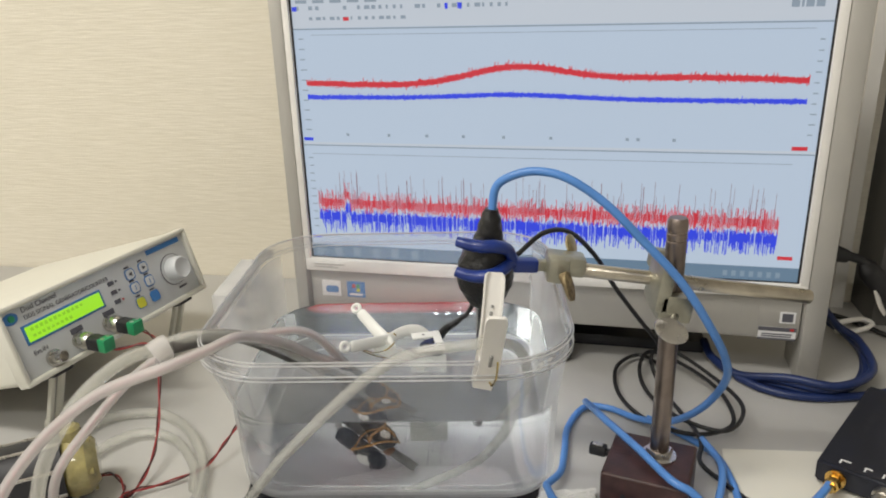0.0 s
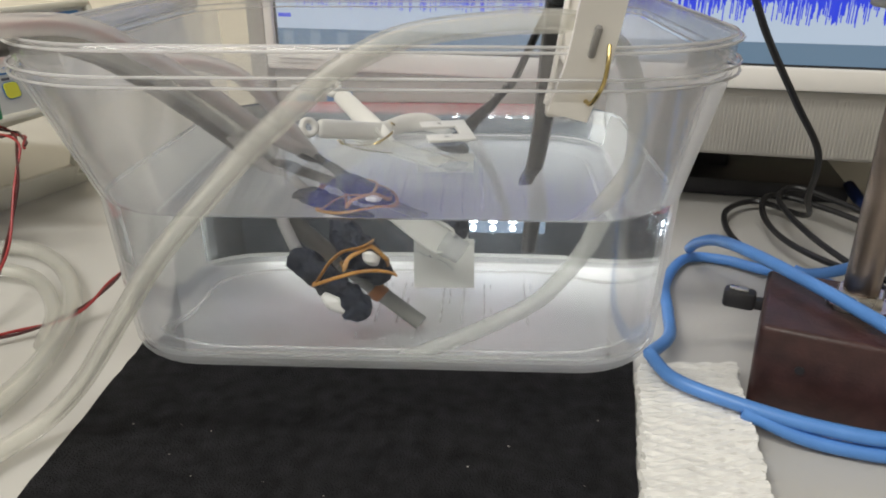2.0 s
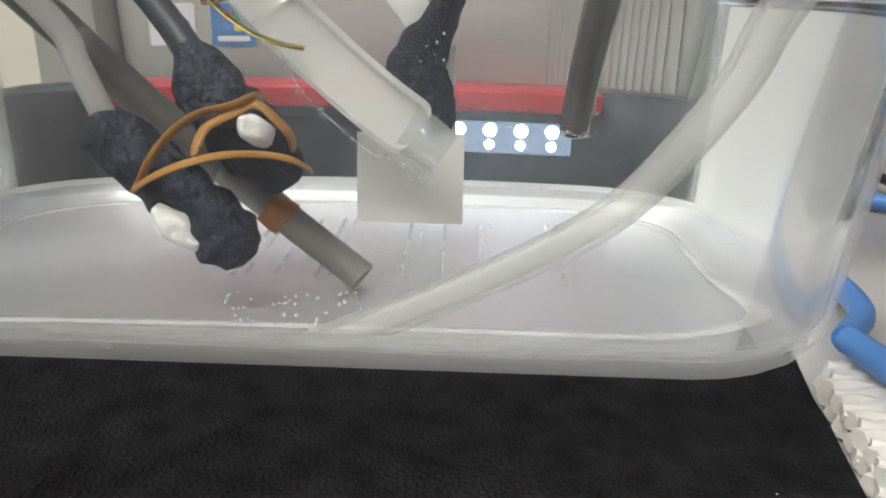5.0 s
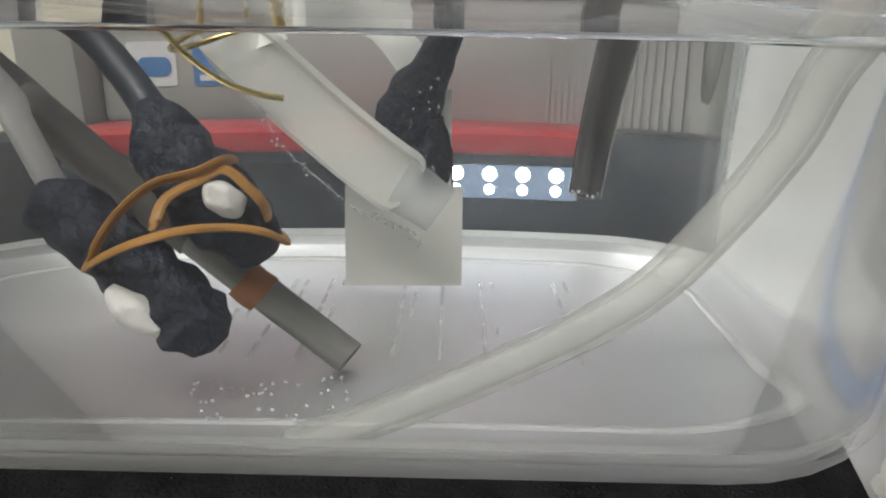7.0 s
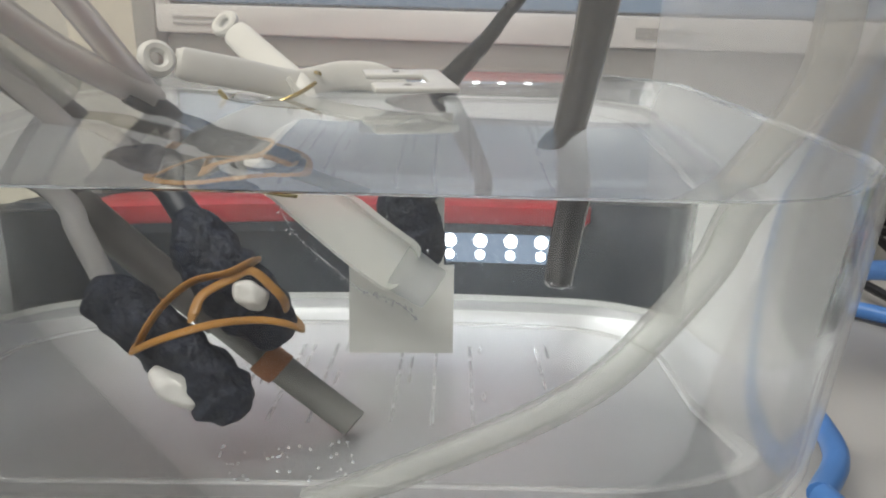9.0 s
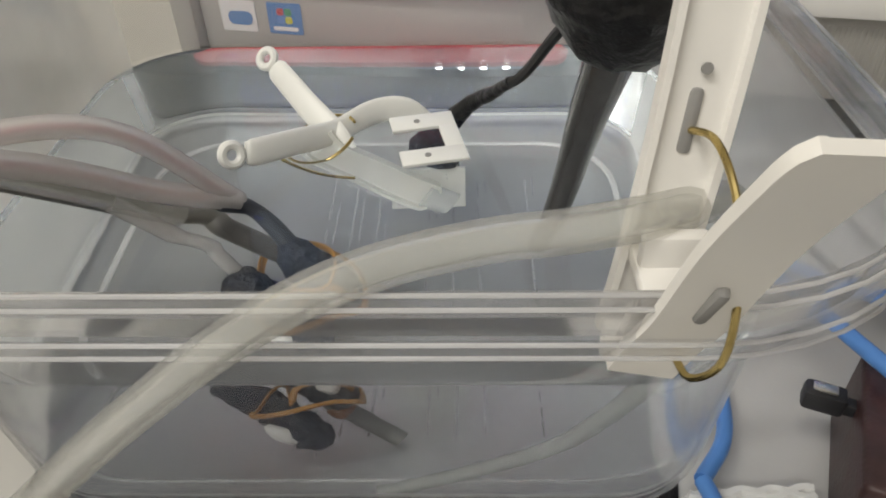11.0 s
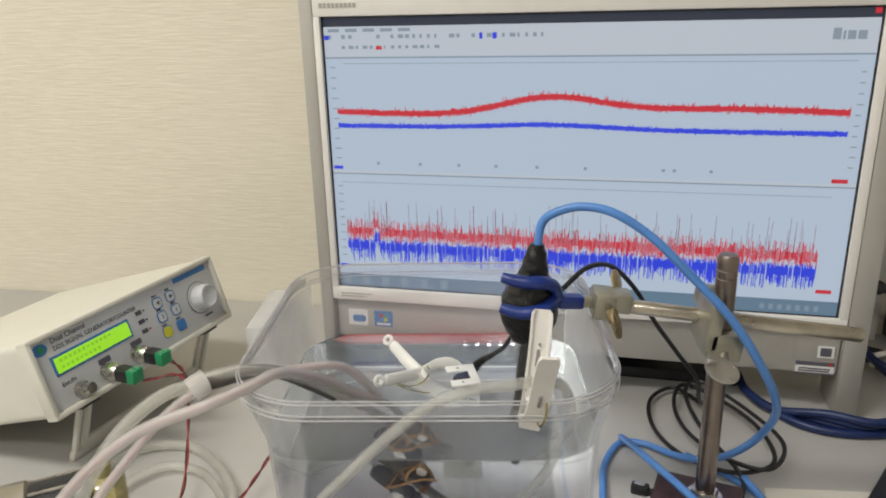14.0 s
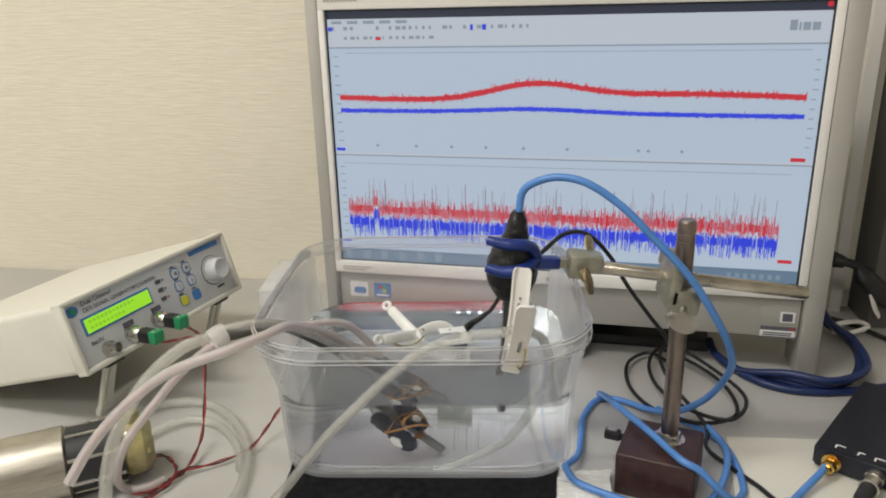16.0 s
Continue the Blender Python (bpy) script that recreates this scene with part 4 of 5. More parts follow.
def adapter(x, z):
    """A screw-terminal plug pushed on to a bayonet socket."""
    m = GEN @ pose(x, -0.0075, z) @ pose(0, 0, 0, 17, 0, 0)
    ob = thing("terminal_plug", m=m, label="green screw terminal plug on a bayonet socket", category="plug", group="terminal plugs on the generator")
    part("collar", lathe([(0.0066, 0), (0.0070, 0.002), (0.0070, 0.007), (0.0062, 0.009)], pose(0, 0, 0, 90), 22), STEEL, ob)
    part("body", box(0.0118, 0.013, 0.0108, (0, -0.0145, 0), 0.0022), DARKP, ob)
    blk = part("terminal", box(0.0112, 0.0075, 0.0112, (0, -0.0240, 0.0004), 0.0010), GREEN, ob, "green terminal block")
    for s in (-0.0028, 0.0028):
        part("screw", lathe([(0.0016, 0), (0.0016, 0.0006)], pose(s, -0.0240, 0.0058), 10), STEEL, blk)
    return ob


adapter(0.0540, 0.0125)
adapter(0.0853, 0.0130)


# ---- wires from the generator ----


def wire_pair(name, pts, r=0.0007, label="", twist=0.0008, per=9):
    """Two thin wires, red and dark, wound round each other."""
    ob = thing(name, pts[0], label=label, category="wire")
    line = smooth_path(pts, per)
    for k, mt in ((0, REDWIRE), (math.pi, DARKWIRE)):
        strand = []
        for i, q in enumerate(line):
            a = i * 0.42 + k
            strand.append(q + Vector((math.cos(a) * twist, math.sin(a) * twist, math.sin(a) * twist * 0.6)))
        part("strand", sweep(strand, r, 7, straight=True), mt, ob, world_coords=True)
    return ob


wire_pair("twisted_wires", [(-0.2470, 0.545, 0.0655), (-0.2357, 0.55, 0.0620), (-0.2176, 0.555, 0.0636), (-0.2029, 0.55, 0.0637), (-0.1964, 0.535, 0.0507), (-0.1895, 0.505, 0.0247), (-0.1839, 0.4749, 0.012), (-0.1869, 0.449, 0.004), (-0.1947, 0.4351, 0.003), (-0.2054, 0.4217, 0.003), (-0.222, 0.4243, 0.003), (-0.232, 0.4364, 0.004), (-0.2288, 0.4549, 0.004), (-0.2137, 0.4668, 0.004), (-0.1976, 0.4534, 0.005), (-0.1915, 0.4378, 0.006), (-0.1979, 0.4217, 0.003), (-0.2217, 0.4009, 0.003)], label="thin twisted red and dark wires trailing over the table")
wire_pair("twisted_wires", [(-0.2467, 0.6, 0.0575), (-0.2354, 0.6, 0.0539), (-0.2174, 0.58, 0.0562), (-0.2057, 0.56, 0.0567)], label="short red and dark wires from the green plug")
wire_pair("twisted_wires", [(-0.1931, 0.4323, 0.007), (-0.1872, 0.4448, 0.006), (-0.1675, 0.4563, 0.004), (-0.1454, 0.4722, 0.006), (-0.1362, 0.491, 0.012), (-0.1300, 0.5080, 0.018), (-0.1275, 0.5400, 0.016), (-0.1270, 0.5750, 0.008), (-0.1300, 0.6100, 0.003)], label="thin red and dark wires curving towards the tub")

# ---- hoses over the rim ----


def hose(name, pts, outer, inner, mat, label, core=None, per=7):
    ob = thing(name, pts[0], label=label, category="hose", group="hoses over the rim of the tub")
    part("wall", tube(pts, outer, inner, 12, per), mat, ob, world_coords=True)
    if core:
        part("core", sweep(pts, 0.0009, 8, per), core, ob, "tinted thread inside the hose", world_coords=True)
    return ob


hose("silicone_hose", [(-0.0400, 0.4990, 0.0730), (-0.0560, 0.485, 0.0860), (-0.0740, 0.460, 0.1110), (-0.0900, 0.428, 0.1320), (-0.1020, 0.402, 0.1365)] + [(-0.1205, 0.384, 0.1351), (-0.1548, 0.377, 0.1242), (-0.1821, 0.368, 0.1059), (-0.2022, 0.358, 0.0844), (-0.2167, 0.352, 0.0622)], 0.0034, 0.0020, CLEARTUBE, "clear hose with a pink thread, drawn over the dark lead", PINK)
hose("silicone_hose", [(-0.040, 0.500, 0.072), (-0.062, 0.478, 0.110)] + [(-0.0955, 0.455, 0.1196), (-0.1183, 0.45, 0.1239), (-0.1422, 0.44, 0.1169), (-0.1669, 0.43, 0.1003), (-0.183, 0.405, 0.0839), (-0.2023, 0.396, 0.0592)] + [(-0.2166, 0.405, 0.0281), (-0.2204, 0.4216, 0.006), (-0.2067, 0.4256, 0.005), (-0.1987, 0.435, 0.005)], 0.0031, 0.0018, CLEARTUBE, "clear hose with a pink thread looping to the table", PINK)
hose("silicone_hose", [(-0.055, 0.490, 0.075), (-0.085, 0.455, 0.115), (-0.118, 0.430, 0.1320)] + [(-0.1454, 0.425, 0.125), (-0.1581, 0.415, 0.1241), (-0.1724, 0.4, 0.1161), (-0.1827, 0.385, 0.104), (-0.1947, 0.375, 0.0814), (-0.2027, 0.372, 0.0583), (-0.2075, 0.372, 0.0367)] + [(-0.205, 0.360, 0.006)], 0.0042, 0.0028, SILICONE, "thick milky hose drooping from the rim to the table")
hose("silicone_hose", [(-0.2503, 0.4685, 0.006), (-0.2594, 0.4983, 0.005), (-0.2581, 0.5228, 0.005), (-0.2412, 0.5424, 0.005), (-0.2067, 0.545, 0.005), (-0.1733, 0.5188, 0.005), (-0.1484, 0.4776, 0.005), (-0.1388, 0.4337, 0.005), (-0.1394, 0.4017, 0.005)], 0.0042, 0.0028, SILICONE, "milky hose lying in a wide loop on the table")
hose("silicone_hose", [(-0.2080, 0.3550, 0.005), (-0.2290, 0.4050, 0.005), (-0.2390, 0.4400, 0.0055), (-0.2385, 0.4685, 0.006), (-0.2324, 0.4966, 0.006), (-0.2106, 0.5148, 0.007), (-0.1817, 0.5075, 0.006), (-0.1556, 0.4761, 0.006), (-0.145, 0.4476, 0.005)], 0.0036, 0.0024, SILICONE, "milky hose in a second loop on the table")
hose("silicone_hose", [(0.0032, 0.45, 0.0048), (0.0108, 0.448, 0.0085), (0.0283, 0.447, 0.0172), (0.0445, 0.446, 0.0264), (0.0558, 0.446, 0.0346), (0.0643, 0.446, 0.0452), (0.0712, 0.446, 0.0565), (0.0752, 0.446, 0.0675)] + [(0.0850, 0.4440, 0.0850), (0.0845, 0.4400, 0.1030), (0.0790, 0.4300, 0.1200), (0.0700, 0.4170, 0.1310), (0.0570, 0.4045, 0.1375), (0.0430, 0.3995, 0.1384), (0.0318, 0.3985, 0.1376), (0.0166, 0.3950, 0.1361), (0.0041, 0.3914, 0.1326), (-0.0089, 0.3884, 0.1250), (-0.0198, 0.3870, 0.1160), (-0.0307, 0.3860, 0.1062), (-0.0425, 0.3862, 0.0940), (-0.0620, 0.3880, 0.0728), (-0.0800, 0.3920, 0.0486), (-0.0980, 0.3950, 0.0240), (-0.1140, 0.3920, 0.0080), (-0.1260, 0.3720, 0.0050), (-0.1330, 0.3300, 0.0050), (-0.1370, 0.2700, 0.0050)], 0.0034, 0.0023, SILICONE, "milky hose clipped over the rim, one end under water")


def sensor_lead(name, pts, r, mat, label):
    ob = thing(name, pts[0], label=label, category="rod")
    part("sleeve", sweep(pts, r, 14, 7), mat, ob, world_coords=True)
    return ob


# cable tie that bundles the hoses
bundle = thing("cable_tie", (-0.137, 0.418, 0.128), label="clear plastic collar bundling the hoses", category="cable tie")
part("collar", tube([(-0.1405, 0.4150, 0.1270), (-0.1370, 0.4180, 0.1290), (-0.1335, 0.4210, 0.1300)], 0.0078, 0.0066, 16, 4), CLEARTUBE, bundle, world_coords=True)
part("head", box(0.005, 0.006, 0.006, m=pose(-0.1365, 0.4130, 0.1225, 0, 0, 30), bevel=0.0008), RIM, bundle, world_coords=True)

# ---- the sensors under water ----


def sensor():
    ob = thing("sensor", (0.0077, 0.489, 0.008), label="putty-covered sensors banded to a grey rod under water", category="sensor")
    part("rod", sweep([(-0.0223, 0.498, 0.033), (-0.0085, 0.494, 0.0224), (0.0075, 0.49, 0.0104)], 0.0036, 18, 8), GREYROD, ob, "grey plastic rod end", world_coords=True)
    part("sleeve", sweep([(-0.1330, 0.4230, 0.1300), (-0.1050, 0.4450, 0.1270), (-0.0800, 0.4720, 0.1000)] + [(-0.0562, 0.502, 0.0644), (-0.0477, 0.501, 0.0559), (-0.0352, 0.5, 0.0438), (-0.0226, 0.499, 0.0328)], 0.0041, 14, 7), GREYROD2, ob, "dark grey sleeve running up over the rim", world_coords=True)
    part("collar", sweep([(-0.013, 0.494, 0.0259), (-0.009, 0.494, 0.0224)], 0.0042, 16, 3, lump=0.25), ORANGE, ob, world_coords=True)
    def fat(a, stops, sizes):
        return lambda t: a * float(np.interp(t, stops, sizes))
    part("putty", sweep([(-0.045, 0.486, 0.0438), (-0.0392, 0.484, 0.04), (-0.0303, 0.48, 0.0334), (-0.0215, 0.476, 0.0258), (-0.0169, 0.475, 0.0212), (-0.0138, 0.475, 0.0179)], fat(0.0066, (0, 0.06, 0.2, 0.5, 0.75, 0.93, 1), (0.45, 0.85, 1.0, 1.0, 1.05, 0.75, 0.35)), 28, 12, lump=0.22), CLAY, ob, "lumpy black putty", world_coords=True)
    part("putty", sweep([(-0.0269, 0.492, 0.0592), (-0.0247, 0.491, 0.0554), (-0.0203, 0.488, 0.0482), (-0.0146, 0.486, 0.0419), (-0.01, 0.485, 0.0364), (-0.0068, 0.485, 0.0317)], fat(0.0074, (0, 0.1, 0.25, 0.45, 0.75, 0.93, 1), (0.40, 0.55, 0.85, 1.0, 1.0, 0.72, 0.4)), 28, 12, lump=0.22), CLAY, ob, "lumpy black putty", world_coords=True)
    part("lead", sweep([(-0.0257, 0.492, 0.0572), (-0.0315, 0.497, 0.0643), (-0.0382, 0.5, 0.0714)] + [(-0.0450, 0.4950, 0.0770)], lambda t: 0.0033 - 0.0008 * t, 14, 7, lump=0.05), SLATE, ob, "dark coated lead", world_coords=True)
    part("lead", tube([(-0.0422, 0.488, 0.0425), (-0.0448, 0.488, 0.0495), (-0.0472, 0.488, 0.0563), (-0.0503, 0.488, 0.0638)] + [(-0.0690, 0.480, 0.0880)], 0.0026, 0.0016, 12, 6), CLEARTUBE, ob, "clear lead", world_coords=True)
    for p, s in (((-0.0115, 0.477, 0.0443), (0.0038, 0.0024, 0.0030)), ((-0.0261, 0.472, 0.0247), (0.0066, 0.0030, 0.0034))):
        blob = bmesh.new()
        bmesh.ops.create_icosphere(blob, subdivisions=3, radius=1)
        for v in blob.verts:
            v.co *= 1 + 0.25 * noise.noise(v.co * 1.7 + Vector(p) * 90)
        blob.transform(Matrix.Translation(p) @ pose(0, 0, 0, 0, 38, 0) @ Matrix.Diagonal((*s, 1)))
        part("white_patch", blob, BEAD, ob, "white putty patch", world_coords=True)
    # rubber bands round both lumps
    for pts in ([(-0.0348, 0.474, 0.0326), (-0.0298, 0.469, 0.0358), (-0.0227, 0.466, 0.039), (-0.016, 0.468, 0.0405), (-0.0094, 0.472, 0.0402), (-0.0043, 0.474, 0.039), (-0.0022, 0.48, 0.0363), (-0.007, 0.496, 0.0355), (-0.0227, 0.503, 0.0421), (-0.0377, 0.502, 0.037)],
                [(-0.0342, 0.475, 0.0332), (-0.0313, 0.472, 0.0379), (-0.028, 0.475, 0.0427), (-0.0229, 0.478, 0.0468), (-0.0156, 0.477, 0.0489), (-0.0116, 0.48, 0.0505), (-0.0137, 0.495, 0.0474), (-0.0258, 0.503, 0.0422), (-0.0373, 0.5, 0.0351)],
                [(-0.0216, 0.47, 0.0409), (-0.0202, 0.474, 0.0448), (-0.0153, 0.477, 0.0475), (-0.0112, 0.478, 0.0492), (-0.0072, 0.477, 0.0462), (-0.0048, 0.478, 0.0425), (-0.0079, 0.49, 0.0371), (-0.0191, 0.5, 0.0393), (-0.0248, 0.49, 0.0388)]):
        part("rubber_band", sweep([q for q in smooth_path(pts + [pts[0]], 6)][:-1], 0.0012, 8, straight=True, flat=0.5, close=True), RUBBER, ob, "amber rubber band", world_coords=True)
    ob.matrix_basis = pose(0.0085, 0.489, 0.0057)
    return ob


GREYROD2 = material("grey_brown_sleeve", (0.10, 0.093, 0.085), 0.45, vary=0.12, scale=90)
sensor()

# ---- clips ----


def lever(pts, width, thick, rise=1.9, across=(1, 0, 0)):
    """A moulded lever: a flat bar along a line in its own upright plane, width across the given way, with raised sides."""
    line = smooth_path(pts, 12)
    bm = bmesh.new()
    rows = []
    n = len(line)
    for i, q in enumerate(line):
        d = (line[min(i + 1, n - 1)] - line[max(i - 1, 0)]).normalized()
        side = Vector(across)
        side = (side - d * side.dot(d)).normalized()
        nor = d.cross(side)
        t = i / (n - 1)
        w = width / 2 * (0.94 + 0.06 * t) * (1.0 if t < 0.93 else math.sqrt(max(0.0, 1 - ((t - 0.93) / 0.07) ** 2)) * 0.3 + 0.7)
        prof = [(-1, 0), (1, 0), (1, rise), (0.80, rise), (0.76, 1.0), (-0.76, 1.0), (-0.80, rise), (-1, rise)]
        rows.append([bm.verts.new(q + side * a * w + nor * (b - 0.5) * thick) for a, b in prof])
    k = len(rows[0])
    for a, b in zip(rows, rows[1:]):
        for j in range(k):
            bm.faces.new((a[j], a[(j + 1) % k], b[(j + 1) % k], b[j]))
    bm.faces.new(reversed(rows[0]))
    bm.faces.new(rows[-1])
    bmesh.ops.recalc_face_normals(bm, faces=list(bm.faces))
    return bm


def big_clip():
    ob = thing("plastic_clip", (0.057, 0.402, 0.108), label="white plastic peg clipping the hose to the tub rim", category="clip")
    a = part("back_lever", lever([(0.0552, 0.4030, 0.1145), (0.0575, 0.4065, 0.1230), (0.0605, 0.4115, 0.1400), (0.0628, 0.4165, 0.1570), (0.0645, 0.4212, 0.1745)], 0.0122, -0.0018), WHITEP, ob, world_coords=True)
    b = part("front_lever", lever([(0.0556, 0.3950, 0.1140), (0.0575, 0.3935, 0.1210), (0.0598, 0.3905, 0.1300), (0.0620, 0.3845, 0.1480), (0.0640, 0.3745, 0.1675)], 0.0118, 0.0018, 1.08), WHITEP, ob, world_coords=True)
    for lev, y, z, t in ((a, 0.4140, 0.1480, 16),):
        part("slot", box(0.0022, 0.0034, 0.0100, m=pose(0.0613, y, z, -t, 8), bevel=0.0008), DARKSLOT, lev, world_coords=True)
    part("slot", box(0.0020, 0.0034, 0.0090, m=pose(0.0606, 0.3885, 0.1350, 21, 8), bevel=0.0008), DARKSLOT, b, world_coords=True)
    part("spring_hole", lathe([(0.0009, 0), (0.0009, 0.0004)], pose(0.0626, 0.4145, 0.1560, 74), 10), DARKSLOT, a, world_coords=True)
    part("fulcrum", merged(box(0.0105, 0.0120, 0.0030, (0.0590, 0.4010, 0.1290), 0.0008), box(0.0100, 0.0030, 0.0080, (0.0592, 0.4020, 0.1320), 0.0008)), WHITEP, ob, world_coords=True)
    part("jaw_tooth", box(0.0118, 0.0030, 0.0070, (0.0558, 0.3992, 0.1165), 0.0008), WHITEP, ob, world_coords=True)
    loop = [(0.0612, 0.4130, 0.1470), (0.0632, 0.4060, 0.1490), (0.0645, 0.3970, 0.1445), (0.0645, 0.3890, 0.1345), (0.0635, 0.3860, 0.1255), (0.0612, 0.3890, 0.1190), (0.0600, 0.3935, 0.1185)]
    part("spring", sweep(loop, 0.0006, 8, 8), GILTWIRE, ob, "bent gilt spring wire", world_coords=True)
    return ob


# slots and holes are solid pieces, the shade inside them painted as grey
DARKSLOT = material("shaded_slot", (0.27, 0.265, 0.255), 0.7, vary=0.1, scale=60)


JAWM = cloudy("milky_jaw_plastic", (0.95, 0.95, 0.90), haze=0.62, gloss=0.05, rough=0.3, streak=0.1)
MILKW = material("milky_white_plastic", (0.80, 0.80, 0.76), 0.4, vary=0.03, scale=40)


def small_clip():
    ob = thing("plastic_clip", (-0.016, 0.540, 0.060), label="white plastic peg holding a probe at the water surface", category="clip")
    part("jaw", lever([(-0.0215, 0.5385, 0.0690), (-0.0171, 0.536, 0.0642), (-0.0044, 0.535, 0.0524), (0.0079, 0.533, 0.0422), (0.0180, 0.532, 0.0350)], 0.0145, 0.0022, 2.4, (0.6, 0.35, 0.7)), JAWM, ob, "milky channel-shaped jaw under water", world_coords=True)
    part("lever", sweep([(-0.0393, 0.5646, 0.0853), (-0.0360, 0.5610, 0.0835), (-0.0260, 0.5500, 0.0775), (-0.0160, 0.5405, 0.0710), (-0.0130, 0.5370, 0.0650)],
                        lambda t: float(np.interp(t, (0, 0.05, 0.12, 0.6, 1), (0.0030, 0.0036, 0.0042, 0.0048, 0.0052))), 16, 7, flat=0.32, wide=(0.6, 0.35, 0.7)), MILKW, ob, world_coords=True)
    part("lever", sweep([(-0.0398, 0.5150, 0.0798), (-0.0370, 0.5170, 0.0790), (-0.0260, 0.5290, 0.0755), (-0.0150, 0.5410, 0.0720), (-0.0030, 0.5520, 0.0735), (0.0080, 0.5560, 0.0720), (0.0160, 0.5560, 0.0640), (0.0220, 0.5550, 0.0530)],
                        lambda t: float(np.interp(t, (0, 0.05, 0.12, 0.5, 0.8, 1), (0.0036, 0.0038, 0.0044, 0.0044, 0.0046, 0.0044))), 16, 7, flat=0.28, wide=(0.3, 0.6, 0.7)), MILKW, ob, world_coords=True)
    for at, to, wide in (((-0.0415, 0.5670, 0.0865), (-0.0360, 0.5610, 0.0835), (0.6, 0.35, 0.7)), ((-0.0425, 0.5130, 0.0805), (-0.0370, 0.5170, 0.0790), (0.3, 0.6, 0.7))):
        d = (Vector(to) - Vector(at)).normalized()
        w = (Vector(wide) - d * Vector(wide).dot(d)).normalized()
        loop = [Vector(at) - d * 0.0012 + (d * math.cos(a) + w * math.sin(a)) * 0.0032 for a in [radians(15 * k) for k in range(24)]]
        part("finger_ring", sweep(loop, 0.0015, 8, straight=True, close=True), MILKW, ob, world_coords=True)
    part("clear_tip", sweep([(0.0155, 0.531, 0.0369), (0.0205, 0.531, 0.0338), (0.0249, 0.531, 0.0307)], lambda t: 0.0066 - 0.0008 * t, 14, 5, flat=0.45, wide=(0.6, 0.35, 0.7)), FROST, ob, "clear frosted jaw tip", world_coords=True)
    part("spring_end", sweep([(-0.0333, 0.527, 0.0716), (-0.0277, 0.527, 0.0645), (-0.0203, 0.527, 0.0588), (-0.0135, 0.527, 0.0562), (-0.0081, 0.527, 0.0553)], 0.0007, 8, 6), GILTWIRE, ob, "gilt wire end", world_coords=True)
    ring = [Vector((-0.0205 + 0.0125 * math.cos(a), 0.5385 + 0.0115 * math.sin(a), 0.0700 + 0.005 * math.cos(a - 0.5))) for a in [radians(20 + 8.2 * k) for k in range(40)]]
    part("spring", sweep(ring, 0.0006, 8, straight=True), GILTWIRE, ob, "gilt wire spring ring", world_coords=True)
    return ob


big_clip()
small_clip()

# plate and second probe held by the small clip
plate = thing("sensor_plate", (0.016, 0.552, 0.008), label="pale grey plastic plate hanging in the water", category="plate")
pl = bmesh.new()
for q in ((0.0016, 0.0298, 0.0085, 0.0330), (0.0190, 0.0270, 0.0330, 0.0560)):
    bmesh.ops.create_cube(pl, size=1, matrix=Matrix.Translation(((q[0] + q[1]) / 2, 0.552, (q[2] + q[3]) / 2)) @ Matrix.Diagonal((q[1] - q[0], 0.0014, q[3] - q[2], 1)))
pl.transform(Matrix.Translation((0.016, 0.552, 0.04)) @ pose(0, 0, 0, -12, 0, 3) @ Matrix.Translation((-0.016, -0.552, -0.04)))
PLATEM = material("pale_grey_plate", (0.56, 0.56, 0.53), 0.5, vary=0.05, scale=60)
part("sheet", pl, PLATEM, plate, world_coords=True, smooth=False)
fr = Matrix.Translation((0.0172, 0.5310, 0.0748)) @ pose(0, 0, 0, 4, 0, 13)
brk = part("bracket", merged(box(0.0220, 0.0085, 0.0014, m=fr @ pose(0, 0.0102, 0), bevel=0.0004), box(0.0220, 0.0080, 0.0014, m=fr @ pose(0, -0.0098, 0), bevel=0.0004), box(0.0062, 0.0130, 0.0014, m=fr @ pose(0.0079, 0.0002, 0), bevel=0.0004)), MILKW, plate, "white bracket with a square notch", world_coords=True)
for y in (0.0100, -0.0098):
    part("screw_hole", lathe([(0.0011, 0), (0.0011, 0.0003)], fr @ pose(-0.0020, y, 0.0006), 10), DARKSLOT, brk, world_coords=True)
p2 = thing("probe", (0.0275, 0.548, 0.030), label="black putty-wrapped probe hanging on a thin cable", category="probe")
part("tip", sweep([(0.0271, 0.553, 0.0728), (0.0247, 0.553, 0.0666), (0.0218, 0.553, 0.0603), (0.0172, 0.553, 0.0509), (0.019, 0.553, 0.0432), (0.0232, 0.553, 0.0365), (0.0267, 0.553, 0.0321)], lambda t: float(np.interp(t, (0, 0.16, 0.33, 0.52, 0.7, 0.85, 1), (0.0035, 0.0040, 0.0048, 0.0080, 0.0078, 0.0048, 0.0012))), 24, 9, lump=0.14), CLAY, p2, world_coords=True)
part("sheath", sweep([(0.0265, 0.553, 0.0716), (0.0335, 0.5490, 0.0795), (0.0390, 0.5410, 0.0865), (0.0440, 0.5330, 0.0945)], lambda t: 0.0034 - 0.0016 * t, 12, 6, lump=0.15), TAPE, p2, world_coords=True)
